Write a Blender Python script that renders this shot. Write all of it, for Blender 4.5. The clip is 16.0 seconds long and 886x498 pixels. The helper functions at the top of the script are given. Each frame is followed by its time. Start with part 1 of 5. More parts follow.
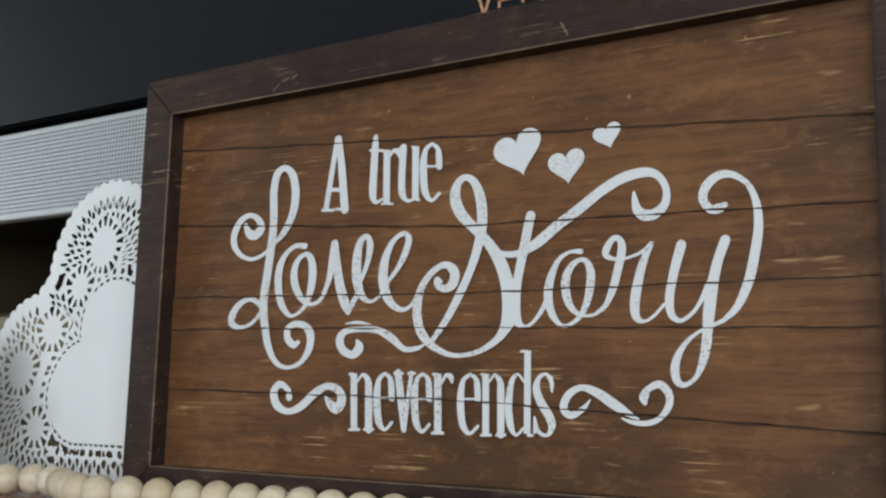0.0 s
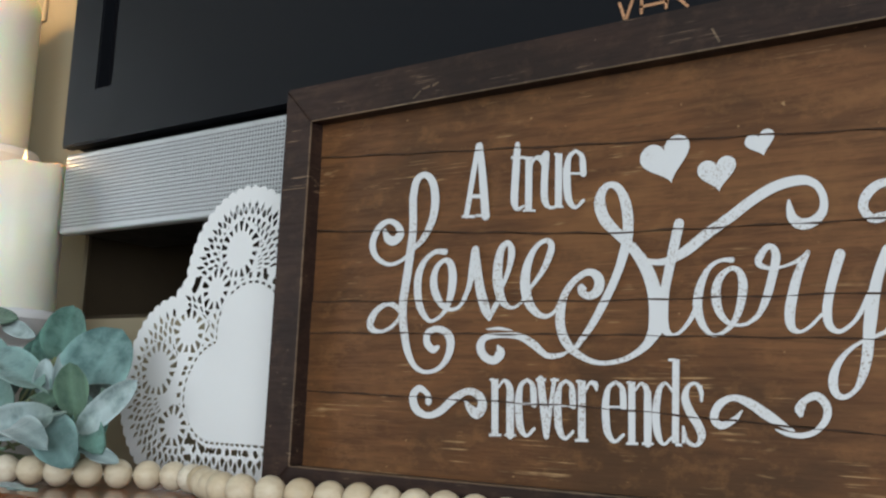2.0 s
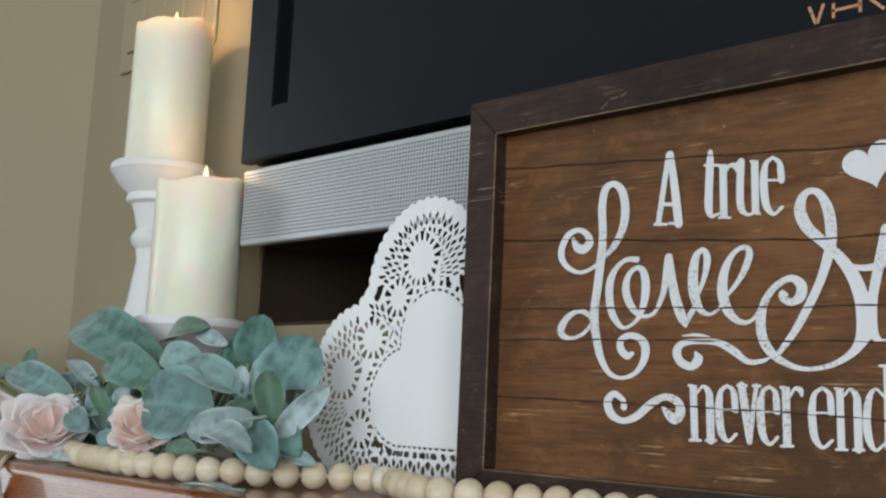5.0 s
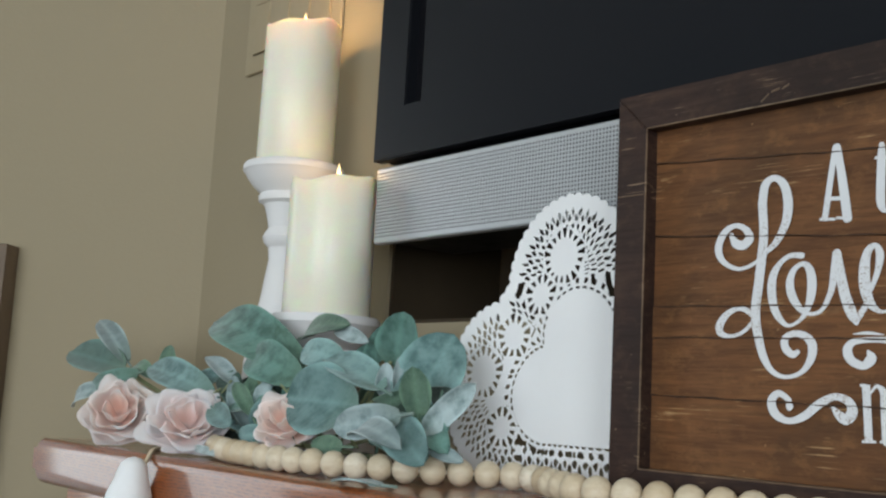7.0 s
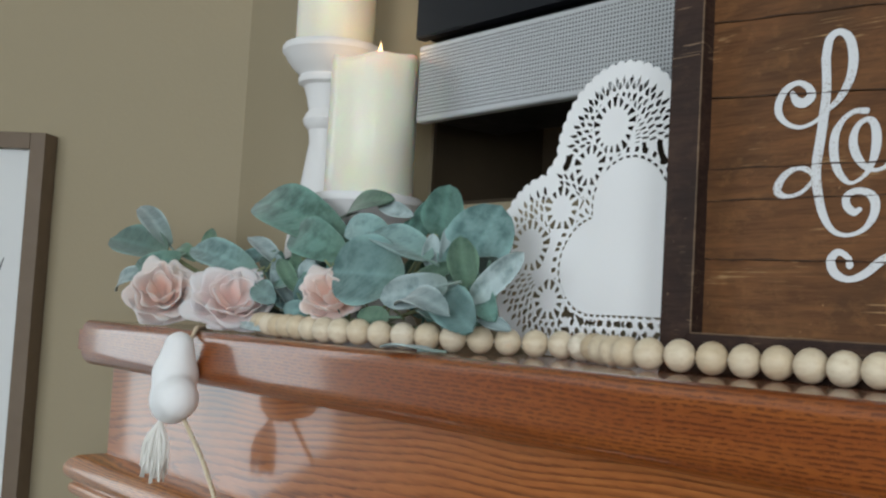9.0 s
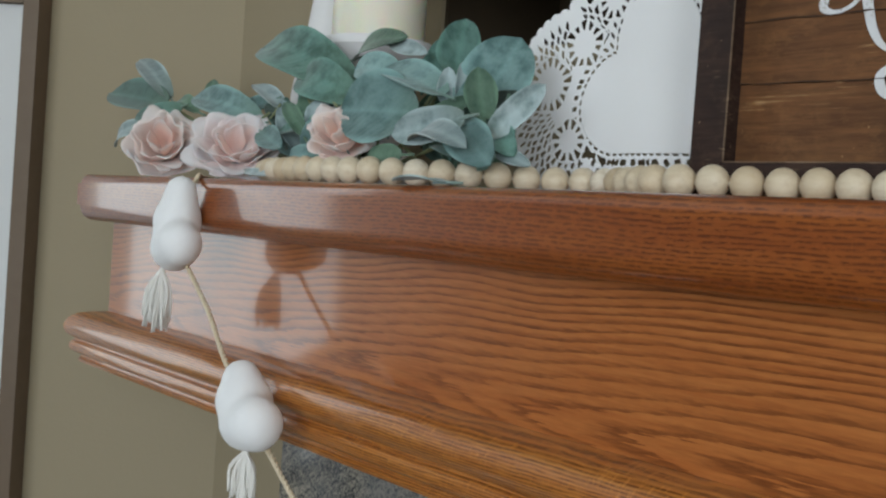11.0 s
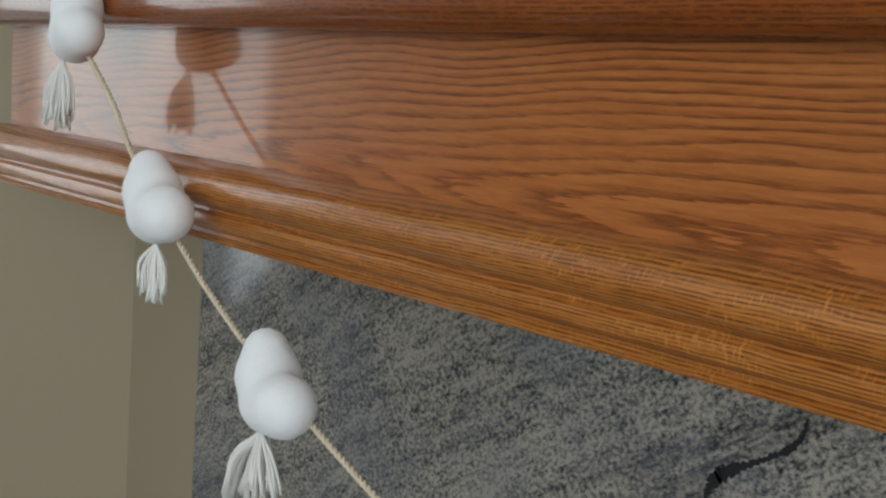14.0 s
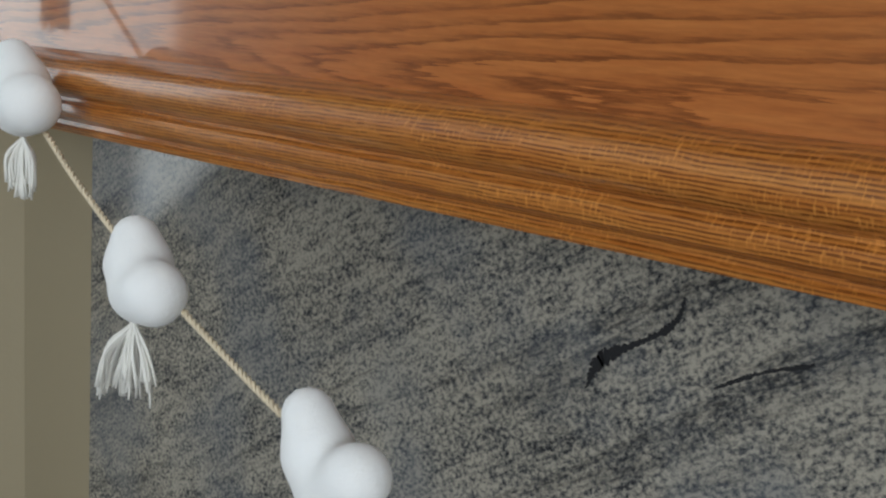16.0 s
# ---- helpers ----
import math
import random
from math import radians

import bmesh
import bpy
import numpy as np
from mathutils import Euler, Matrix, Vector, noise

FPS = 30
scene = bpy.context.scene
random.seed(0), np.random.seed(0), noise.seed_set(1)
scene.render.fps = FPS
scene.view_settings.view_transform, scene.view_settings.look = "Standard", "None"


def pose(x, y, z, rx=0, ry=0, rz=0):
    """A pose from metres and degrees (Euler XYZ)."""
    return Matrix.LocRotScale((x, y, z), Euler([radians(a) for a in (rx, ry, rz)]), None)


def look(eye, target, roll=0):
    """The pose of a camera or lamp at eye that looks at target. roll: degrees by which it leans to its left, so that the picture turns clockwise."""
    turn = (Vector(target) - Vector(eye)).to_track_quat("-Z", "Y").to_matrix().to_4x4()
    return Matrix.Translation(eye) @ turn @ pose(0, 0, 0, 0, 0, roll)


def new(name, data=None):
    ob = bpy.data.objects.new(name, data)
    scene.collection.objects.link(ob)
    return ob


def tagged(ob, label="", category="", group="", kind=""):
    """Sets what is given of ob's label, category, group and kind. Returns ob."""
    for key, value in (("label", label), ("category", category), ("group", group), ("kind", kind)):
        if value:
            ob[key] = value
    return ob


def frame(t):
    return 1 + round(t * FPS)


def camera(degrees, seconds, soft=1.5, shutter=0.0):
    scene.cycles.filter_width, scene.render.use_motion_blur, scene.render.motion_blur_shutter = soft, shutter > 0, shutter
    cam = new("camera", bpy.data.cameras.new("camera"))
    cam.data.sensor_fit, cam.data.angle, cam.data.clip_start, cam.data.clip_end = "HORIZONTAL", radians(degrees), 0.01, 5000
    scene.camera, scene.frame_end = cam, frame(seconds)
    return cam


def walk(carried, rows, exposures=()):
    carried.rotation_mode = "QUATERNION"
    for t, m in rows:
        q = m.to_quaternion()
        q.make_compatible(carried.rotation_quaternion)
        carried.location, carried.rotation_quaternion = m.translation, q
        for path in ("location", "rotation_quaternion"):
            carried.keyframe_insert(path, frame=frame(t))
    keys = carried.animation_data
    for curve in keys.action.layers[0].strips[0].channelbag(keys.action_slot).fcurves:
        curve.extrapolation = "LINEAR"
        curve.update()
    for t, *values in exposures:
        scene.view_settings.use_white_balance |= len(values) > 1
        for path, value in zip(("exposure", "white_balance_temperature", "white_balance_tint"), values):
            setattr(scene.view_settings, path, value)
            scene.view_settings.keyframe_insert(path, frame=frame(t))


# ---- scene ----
cam = camera(44.64, 16.0, soft=2.3)
PATH = [
    (0, (-0.0419, 0.0685, 1.4121), (-0.5853, 0.8947, 1.5611), 1.41),
    (0.5, (-0.0458, 0.0643, 1.4120), (-0.6056, 0.8789, 1.5640), 1.71),
    (1, (-0.0491, 0.0591, 1.4110), (-0.6251, 0.8619, 1.5648), 2.16),
    (1.5, (-0.0586, 0.0546, 1.4117), (-0.6507, 0.8458, 1.5643), 2.62),
    (2, (-0.0640, 0.0494, 1.4110), (-0.6746, 0.8266, 1.5625), 2.63),
    (2.5, (-0.0676, 0.0437, 1.4095), (-0.6930, 0.8097, 1.5577), 2.69),
    (3, (-0.0723, 0.0381, 1.4096), (-0.7143, 0.7914, 1.5528), 2.31),
    (3.5, (-0.0767, 0.0281, 1.4095), (-0.7326, 0.7696, 1.5510), 2.42),
    (4, (-0.0803, 0.0211, 1.4117), (-0.7521, 0.7484, 1.5521), 2.34),
    (6.3, (-0.1009, -0.0148, 1.4116), (-0.8294, 0.6528, 1.5649), 3.02),
    (6.5, (-0.1051, -0.0176, 1.4127), (-0.8423, 0.6412, 1.5628), 2.92),
    (7, (-0.1147, -0.0180, 1.4097), (-0.8675, 0.6250, 1.5507), 3.08),
    (7.5, (-0.1208, -0.0211, 1.4012), (-0.8803, 0.6174, 1.5261), 2.98),
    (8, (-0.1239, -0.0182, 1.3919), (-0.8888, 0.6166, 1.5018), 3.26),
    (8.5, (-0.1257, -0.0179, 1.3830), (-0.8997, 0.6096, 1.4678), 3.46),
    (9, (-0.1329, -0.0181, 1.3758), (-0.9061, 0.6129, 1.4382), 3.33),
    (9.2, (-0.1388, -0.0173, 1.3711), (-0.9144, 0.6117, 1.4228), 3.42),
    (11.5, (-0.1717, 0.0061, 1.3163), (-0.9352, 0.6501, 1.2681), 4.16),
    (12, (-0.1764, 0.0100, 1.3055), (-0.9316, 0.6617, 1.2348), 4.18),
    (12.5, (-0.1778, 0.0134, 1.2988), (-0.9274, 0.6696, 1.2121), 4.40),
    (13, (-0.1798, 0.0211, 1.2901), (-0.9183, 0.6875, 1.1879), 4.39),
    (13.5, (-0.1882, 0.0263, 1.2768), (-0.9167, 0.7006, 1.1560), 4.54),
    (14, (-0.1852, 0.0310, 1.2668), (-0.9018, 0.7142, 1.1268), 4.45),
    (14.5, (-0.1831, 0.0392, 1.2597), (-0.8903, 0.7292, 1.1060), 4.37),
    (15, (-0.1747, 0.0445, 1.2500), (-0.8651, 0.7493, 1.0868), 4.35),
    (15.5, (-0.1699, 0.0520, 1.2409), (-0.8442, 0.7690, 1.0643), 4.35),
    (16, (-0.1655, 0.0578, 1.2334), (-0.8250, 0.7852, 1.0440), 4.18),
]
EXPOSURES = ((0, 0.10), (7, 0.15), (9.2, 0.07), (12, -0.10), (14, -0.12), (16, -0.02))
walk(cam, [(t, look(eye, target, roll)) for t, eye, target, roll in PATH], EXPOSURES)

# ---- world and light ----
MANTEL = 1.35      # height of the shelf's top
WALL_Y = 0.665     # face of the fireplace wall
CORNER = Vector((-1.40, WALL_Y, 0))
SIDE = Vector((-0.741, -0.671, 0)).normalized()    # the side wall runs this way from the corner
SIDE_N = Vector((-SIDE.y, SIDE.x, 0)) * -1         # points out of the room
if SIDE_N.y < 0:
    SIDE_N = -SIDE_N

world = bpy.data.worlds.new("world")
scene.world = world
world.use_nodes = True
wn = world.node_tree
sky = wn.nodes.new("ShaderNodeTexSky")
sky.sky_type = "NISHITA"
sky.sun_disc = False
sky.sun_elevation = radians(38)
sky.sun_rotation = radians(40)
wn.nodes["Background"].inputs["Strength"].default_value = 0.12
wn.links.new(sky.outputs[0], wn.nodes["Background"].inputs[0])


def area_lamp(name, place, target, w, h, power, color):
    data = bpy.data.lights.new(name, "AREA")
    data.shape, data.size, data.size_y, data.energy, data.color = "RECTANGLE", w, h, power, color
    ob = new(name, data)
    ob.matrix_world = look(place, target)
    return ob


def flame_lamp(name, place, power):
    data = bpy.data.lights.new(name, "POINT")
    data.energy, data.color, data.shadow_soft_size = power, (1.0, 0.60, 0.24), 0.007
    ob = new(name, data)
    ob.location = place
    return ob


side_mid = CORNER + SIDE * 2.02 - SIDE_N * 0.02
side_mid.z = 1.555
area_lamp("side_window_light", side_mid, side_mid - SIDE_N, 2.52, 1.45, 28, (0.84, 0.94, 1.0))
# general fill from an unseen window added to the back wall
area_lamp("back_fill_light", (0.9, -3.35, 1.70), (0.0, 0.6, 1.40), 2.6, 1.5, 70, (0.84, 0.93, 1.0))

area_lamp("east_window_light", (2.36, -1.62, 1.68), (-0.95, 0.55, 1.45), 0.95, 1.25, 31, (0.86, 0.94, 1.0))

# ---- materials ----


class Mat:
    """A node material under construction."""

    def __init__(self, name, rough=0.5, metal=0.0, coat=0.0, coat_rough=0.1):
        self.m = bpy.data.materials.new(name)
        self.m.use_nodes = True
        self.t = self.m.node_tree
        self.b = self.t.nodes["Principled BSDF"]
        self.b.inputs["Roughness"].default_value = rough
        self.b.inputs["Metallic"].default_value = metal
        self.b.inputs["Coat Weight"].default_value = coat
        self.b.inputs["Coat Roughness"].default_value = coat_rough
        self.coord = self.t.nodes.new("ShaderNodeTexCoord").outputs["Object"]

    def link(self, a, b):
        self.t.links.new(a, b)

    def val(self, socket, v):
        if isinstance(v, (int, float)):
            socket.default_value = v
        elif isinstance(v, tuple):
            socket.default_value = v if len(v) == len(socket.default_value) else (*v, 1)
        else:
            self.link(v, socket)

    def mapped(self, scale=(1, 1, 1), rot=(0, 0, 0), loc=(0, 0, 0), src=None):
        n = self.t.nodes.new("ShaderNodeMapping")
        self.link(src or self.coord, n.inputs[0])
        n.inputs["Location"].default_value = loc
        n.inputs["Rotation"].default_value = [radians(a) for a in rot]
        n.inputs["Scale"].default_value = scale
        return n.outputs[0]

    def noise(self, vec, scale=5, detail=4, rough=0.5, distort=0.0, color=False):
        n = self.t.nodes.new("ShaderNodeTexNoise")
        self.link(vec, n.inputs["Vector"])
        n.inputs["Scale"].default_value = scale
        n.inputs["Detail"].default_value = detail
        n.inputs["Roughness"].default_value = rough
        n.inputs["Distortion"].default_value = distort
        return n.outputs["Color" if color else "Fac"]

    def wave(self, vec, scale=5, distort=2, detail=2, dscale=1.0, axis="Z", profile="SIN"):
        n = self.t.nodes.new("ShaderNodeTexWave")
        self.link(vec, n.inputs["Vector"])
        n.bands_direction, n.wave_profile = axis, profile
        n.inputs["Scale"].default_value = scale
        n.inputs["Distortion"].default_value = distort
        n.inputs["Detail"].default_value = detail
        n.inputs["Detail Scale"].default_value = dscale
        return n.outputs["Fac"]

    def voronoi(self, vec, scale=5, feature="F1", out="Distance"):
        n = self.t.nodes.new("ShaderNodeTexVoronoi")
        n.feature = feature
        self.link(vec, n.inputs["Vector"])
        n.inputs["Scale"].default_value = scale
        return n.outputs[out]

    def ramp(self, fac, *stops, smooth=False):
        n = self.t.nodes.new("ShaderNodeValToRGB")
        self.link(fac, n.inputs[0])
        if smooth:
            n.color_ramp.interpolation = "EASE"
        e = n.color_ramp.elements
        while len(e) < len(stops):
            e.new(0.5)
        for el, (p, c) in zip(e, stops):
            el.position = p
            el.color = (*c, 1) if isinstance(c, tuple) else (c, c, c, 1)
        return n.outputs[0]

    def mix(self, fac, a, b, mode="MIX"):
        n = self.t.nodes.new("ShaderNodeMix")
        n.data_type, n.blend_type = "RGBA", mode
        self.val(n.inputs[0], fac)
        self.val(n.inputs[6], a)
        self.val(n.inputs[7], b)
        return n.outputs[2]

    def math(self, op, a, b=0.0):
        n = self.t.nodes.new("ShaderNodeMath")
        n.operation = op
        self.val(n.inputs[0], a)
        self.val(n.inputs[1], b)
        return n.outputs[0]

    def random(self):
        return self.t.nodes.new("ShaderNodeObjectInfo").outputs["Random"]

    def bump(self, height, strength=0.3, dist=0.001):
        n = self.t.nodes.new("ShaderNodeBump")
        n.inputs["Strength"].default_value = strength
        n.inputs["Distance"].default_value = dist
        self.link(height, n.inputs["Height"])
        self.link(n.outputs[0], self.b.inputs["Normal"])

    def color(self, c):
        self.val(self.b.inputs["Base Color"], c)
        return self

    def rough(self, r):
        self.val(self.b.inputs["Roughness"], r)

    def done(self):
        return self.m


def make_paint(name, base):
    m = Mat(name, rough=0.75)
    big = m.noise(m.coord, 1.3, 3)
    fine = m.noise(m.coord, 160, 3, 0.6)
    c = m.mix(m.math("MULTIPLY", big, 0.25), base, tuple(v * 0.86 for v in base))
    m.color(m.mix(m.math("MULTIPLY", fine, 0.15), c, tuple(min(1, v * 1.12) for v in base)))
    m.bump(fine, 0.25, 0.0012)
    return m.done()


def make_oak(name, dark, mid, light, bands, coat, pores=1.0, warp_amount=0.05, streaks=1.0, dash_scale=330, dash_x=60, flecks=0.0):
    """Varnished oak, grain along x: growth bands across z that wander into cathedrals, dark broken pores along the grain."""
    m = Mat(name, rough=0.36, coat=coat, coat_rough=0.08)
    v = m.coord
    warp = m.noise(m.mapped((1.5, 2.0, 5.0), src=v), 1.6, 2, 0.45, 0.2)
    fine_warp = m.noise(m.mapped((9, 8, 30), src=v), 1.0, 3, 0.6)
    add = m.t.nodes.new("ShaderNodeCombineXYZ")
    wander = m.math("MULTIPLY", m.math("SUBTRACT", warp, 0.5), warp_amount)
    shift = m.math("ADD", wander, m.math("MULTIPLY", m.math("SUBTRACT", fine_warp, 0.5), 0.006))
    m.link(shift, add.inputs[2])
    vec = m.t.nodes.new("ShaderNodeVectorMath")
    m.link(v, vec.inputs[0])
    m.link(add.outputs[0], vec.inputs[1])
    rings = m.wave(m.mapped((0.05, 0.6, 1), src=vec.outputs[0]), bands, 0.8, 3, 4.0, "Z", "SAW")
    streak = m.noise(m.mapped((8, 70, 130), src=vec.outputs[0]), 1.0, 5, 0.68)
    dash = m.noise(m.mapped((dash_x, 300, dash_scale), src=vec.outputs[0]), 1.0, 4, 0.62)
    late = m.ramp(rings, (0.30, 0.0), (0.60, 1.0), (0.93, 1.0), (1.0, 0.0))
    c = m.mix(m.ramp(streak, (0.36, 0.0), (0.64, 1.0)), light, mid)
    c = m.mix(m.math("MULTIPLY", late, 0.30 * streaks), c, dark)
    cut = m.ramp(dash, (0.44, 0.0), (0.53, 1.0))
    spots = m.math("MULTIPLY", cut, m.math("ADD", m.math("MULTIPLY", late, 0.72 * pores), 0.10 * pores))
    c = m.mix(spots, c, tuple(x * 0.85 for x in dark))
    big = m.noise(m.mapped((2, 4, 6)), 1.0, 3)
    c = m.mix(m.math("MULTIPLY", big, 0.22), c, mid)
    if flecks:      # pale medullary rays across the grain
        ray = m.noise(m.mapped((760, 60, 200), (0, 24, 0)), 1.0, 2, 0.5)
        zone = m.noise(m.mapped((30, 20, 60)), 1.0, 2)
        c = m.mix(m.math("MULTIPLY", m.ramp(ray, (0.56, 0.0), (0.66, flecks)), m.ramp(zone, (0.40, 0.2), (0.58, 1.0))), c, tuple(min(1, x * 1.35) for x in light))
    m.color(c)
    m.bump(m.math("ADD", m.math("MULTIPLY", spots, -0.7), m.math("MULTIPLY", streak, 0.2)), 0.14, 0.0005)
    return m.done()


def make_flat_sawn_oak(name, dark, mid, light, heart):
    """A flat-sawn varnished oak board, grain along x: growth rings that close into long tongues about the height heart."""
    m = Mat(name, rough=0.34, coat=0.75, coat_rough=0.07)
    xyz = m.t.nodes.new("ShaderNodeSeparateXYZ")
    m.link(m.coord, xyz.inputs[0])
    sway = m.math("MULTIPLY", m.math("SUBTRACT", m.noise(m.mapped((4.0, 1, 2.0), loc=(1.3, 0, 0)), 1.0, 1), 0.5), 0.03)
    dz = m.math("ADD", m.math("SUBTRACT", xyz.outputs["Z"], heart), sway)
    d = m.math("SQRT", m.math("ADD", m.math("MULTIPLY", dz, dz), 0.00003))
    rings = m.math("ADD", m.math("MULTIPLY", d, 82.0), m.math("MULTIPLY", m.math("MULTIPLY", d, d), 900.0))
    rings = m.math("SUBTRACT", rings, m.math("MULTIPLY", xyz.outputs["X"], 10.5))
    slow = m.noise(m.mapped((5, 3, 26)), 1.0, 2, 0.5, 0.2)
    jag = m.noise(m.mapped((16, 30, 420)), 1.0, 3, 0.6)
    tooth = m.ramp(d, (0.008, 1.5), (0.030, 0.42))
    rings = m.math("ADD", rings, m.math("MULTIPLY", m.math("SUBTRACT", slow, 0.5), 2.6))
    rings = m.math("ADD", rings, m.math("MULTIPLY", m.math("SUBTRACT", jag, 0.5), tooth))
    turn = m.math("FRACT", rings)
    late = m.ramp(turn, (0.0, 1.0), (0.14, 0.95), (0.36, 0.30), (0.62, 0.0), (0.97, 0.0), (1.0, 1.0))
    width = m.ramp(m.noise(m.mapped((5, 3, 22), loc=(4, 0, 1)), 1.0, 2), (0.36, 0.45), (0.62, 1.0))
    late = m.math("MULTIPLY", late, width)
    streak = m.noise(m.mapped((9, 70, 190)), 1.0, 5, 0.68)
    dash = m.noise(m.mapped((55, 300, 620)), 1.0, 4, 0.62)
    cut = m.ramp(dash, (0.45, 0.0), (0.55, 1.0))
    c = m.mix(m.ramp(streak, (0.36, 0.0), (0.66, 0.8)), light, mid)
    c = m.mix(m.math("MULTIPLY", late, 0.74), c, dark)
    spots = m.math("MULTIPLY", cut, m.math("ADD", m.math("MULTIPLY", late, 0.55), 0.13))
    c = m.mix(spots, c, tuple(x * 0.75 for x in dark))
    big = m.noise(m.mapped((2, 4, 6)), 1.0, 3)
    m.color(m.mix(m.math("MULTIPLY", big, 0.2), c, mid))
    m.bump(m.math("ADD", m.math("MULTIPLY", spots, -0.7), m.math("MULTIPLY", streak, 0.2)), 0.10, 0.0004)
    return m.done()


def make_plain(name, base, rough=0.5, metal=0.0, vary=0.12, scale=40, bump=0.15, coat=0.0):
    m = Mat(name, rough=rough, metal=metal, coat=coat)
    n1 = m.noise(m.coord, scale, 4, 0.6)
    n2 = m.noise(m.coord, scale * 0.12, 2)
    c = m.mix(m.math("MULTIPLY", n1, vary * 2), base, tuple(v * 0.7 for v in base))
    m.color(m.mix(m.math("MULTIPLY", n2, vary), c, tuple(min(1, v * 1.25) for v in base)))
    m.rough(m.ramp(n1, (0.2, max(0.02, rough - 0.08)), (0.8, min(1, rough + 0.08))))
    if bump:
        m.bump(n1, bump, 0.001)
    return m.done()


wall_paint = make_paint("wall_paint", (0.36, 0.30, 0.198))
white_paint = make_paint("ceiling_paint", (0.80, 0.79, 0.76))
floor_mat = make_plain("carpet", (0.10, 0.085, 0.065), 0.95, 0, 0.3, 300, 0.4)
floor_mat.node_tree.nodes["Principled BSDF"].inputs["Specular IOR Level"].default_value = 0.1
oak_frieze = make_flat_sawn_oak("oak_frieze", (0.130, 0.033, 0.006), (0.365, 0.103, 0.022), (0.475, 0.165, 0.042), -0.131)
oak_shelf = make_oak("oak_shelf", (0.095, 0.019, 0.003), (0.245, 0.058, 0.009), (0.325, 0.092, 0.016), 120, 0.8, 0.9, 0.012, 0.35, 560, 150, 0.18)
oak_mould = make_oak("oak_mould", (0.130, 0.033, 0.005), (0.43, 0.140, 0.023), (0.58, 0.235, 0.050), 165, 0.55, 1.0, 0.005, 1.35, 900, 60, 0.42)
black_plastic = make_plain("black_plastic", (0.008, 0.008, 0.010), 0.34, 0, 0.1, 60, 0.03, 0.0)
screen_mat = make_plain("screen", (0.010, 0.011, 0.014), 0.34, 0, 0.05, 20, 0.0, 0.0)
silver = make_plain("silver_plastic", (0.63, 0.65, 0.67), 0.38, 0.55, 0.06, 300, 0.05)
for _m in (black_plastic, screen_mat):
    _m.node_tree.nodes["Principled BSDF"].inputs["Specular IOR Level"].default_value = 0.14
grille_hole = make_plain("grille_hole", (0.17, 0.175, 0.18), 0.7, 0, 0.1, 300, 0.0)
copper = make_plain("copper_letters", (0.75, 0.40, 0.22), 0.3, 0.6, 0.05, 100, 0.0)
niche_mat = make_plain("dark_brown", (0.05, 0.034, 0.018), 0.6, 0, 0.2, 30, 0.1)
white_wood = make_plain("white_painted_wood", (0.80, 0.79, 0.79), 0.55, 0, 0.05, 60, 0.12)
twine_mat = make_plain("jute_twine", (0.74, 0.63, 0.46), 0.9, 0, 0.25, 900, 0.4)
yarn_mat = make_plain("cotton_yarn", (0.86, 0.84, 0.79), 0.95, 0, 0.12, 700, 0.4)
frame_dark = make_plain("picture_frame_wood", (0.17, 0.12, 0.08), 0.55, 0, 0.3, 50, 0.2)
canvas = make_plain("canvas", (0.74, 0.75, 0.75), 0.8, 0, 0.04, 500, 0.1)
ink = make_plain("ink", (0.03, 0.03, 0.03), 0.7, 0, 0.1, 200, 0.0)


def make_granite():
    """Polished granite: salt-and-pepper grain gathered into clouds and dark smears that flow up one diagonal."""
    m = Mat("granite", rough=0.10)
    v = m.mapped((1, 1, 1), (0, 33, 0))
    flow = m.noise(m.mapped((0.30, 1, 1.5), src=v), 13, 5, 0.62, 1.1)
    blot = m.noise(m.mapped((0.55, 1, 1.3), src=v), 75, 4, 0.68, 0.5)
    grain = m.noise(m.mapped((0.88, 1, 1.1), src=v), 270, 3, 0.62, 0.2)
    g = m.math("ADD", m.math("MULTIPLY", grain, 0.58), m.math("ADD", m.math("MULTIPLY", blot, 0.34), m.math("MULTIPLY", flow, 0.22)))
    c = m.ramp(g, (0.435, (0.022, 0.023, 0.026)), (0.50, (0.100, 0.101, 0.102)), (0.555, (0.220, 0.208, 0.184)), (0.635, (0.41, 0.375, 0.315)))
    smear = m.noise(m.mapped((0.16, 1, 2.1), src=v), 15, 5, 0.66, 0.8)
    torn = m.ramp(m.noise(m.mapped((0.5, 1, 1.6), src=v), 160, 3, 0.7), (0.38, 1.0), (0.56, 0.25))
    c = m.mix(m.math("MULTIPLY", m.ramp(smear, (0.37, 0.9), (0.46, 0.0)), torn), c, (0.030, 0.032, 0.036))
    tint = m.noise(m.coord, 9, 3)
    c = m.mix(m.ramp(tint, (0.46, 0.0), (0.64, 0.38)), c, (0.15, 0.17, 0.20))
    m.color(c)
    m.bump(grain, 0.03, 0.0004)
    return m.done()


granite = make_granite()
vein_mat = make_plain("granite_vein", (0.03, 0.03, 0.033), 0.2, 0, 0.5, 250, 0.05)

# ---- mesh helpers ----


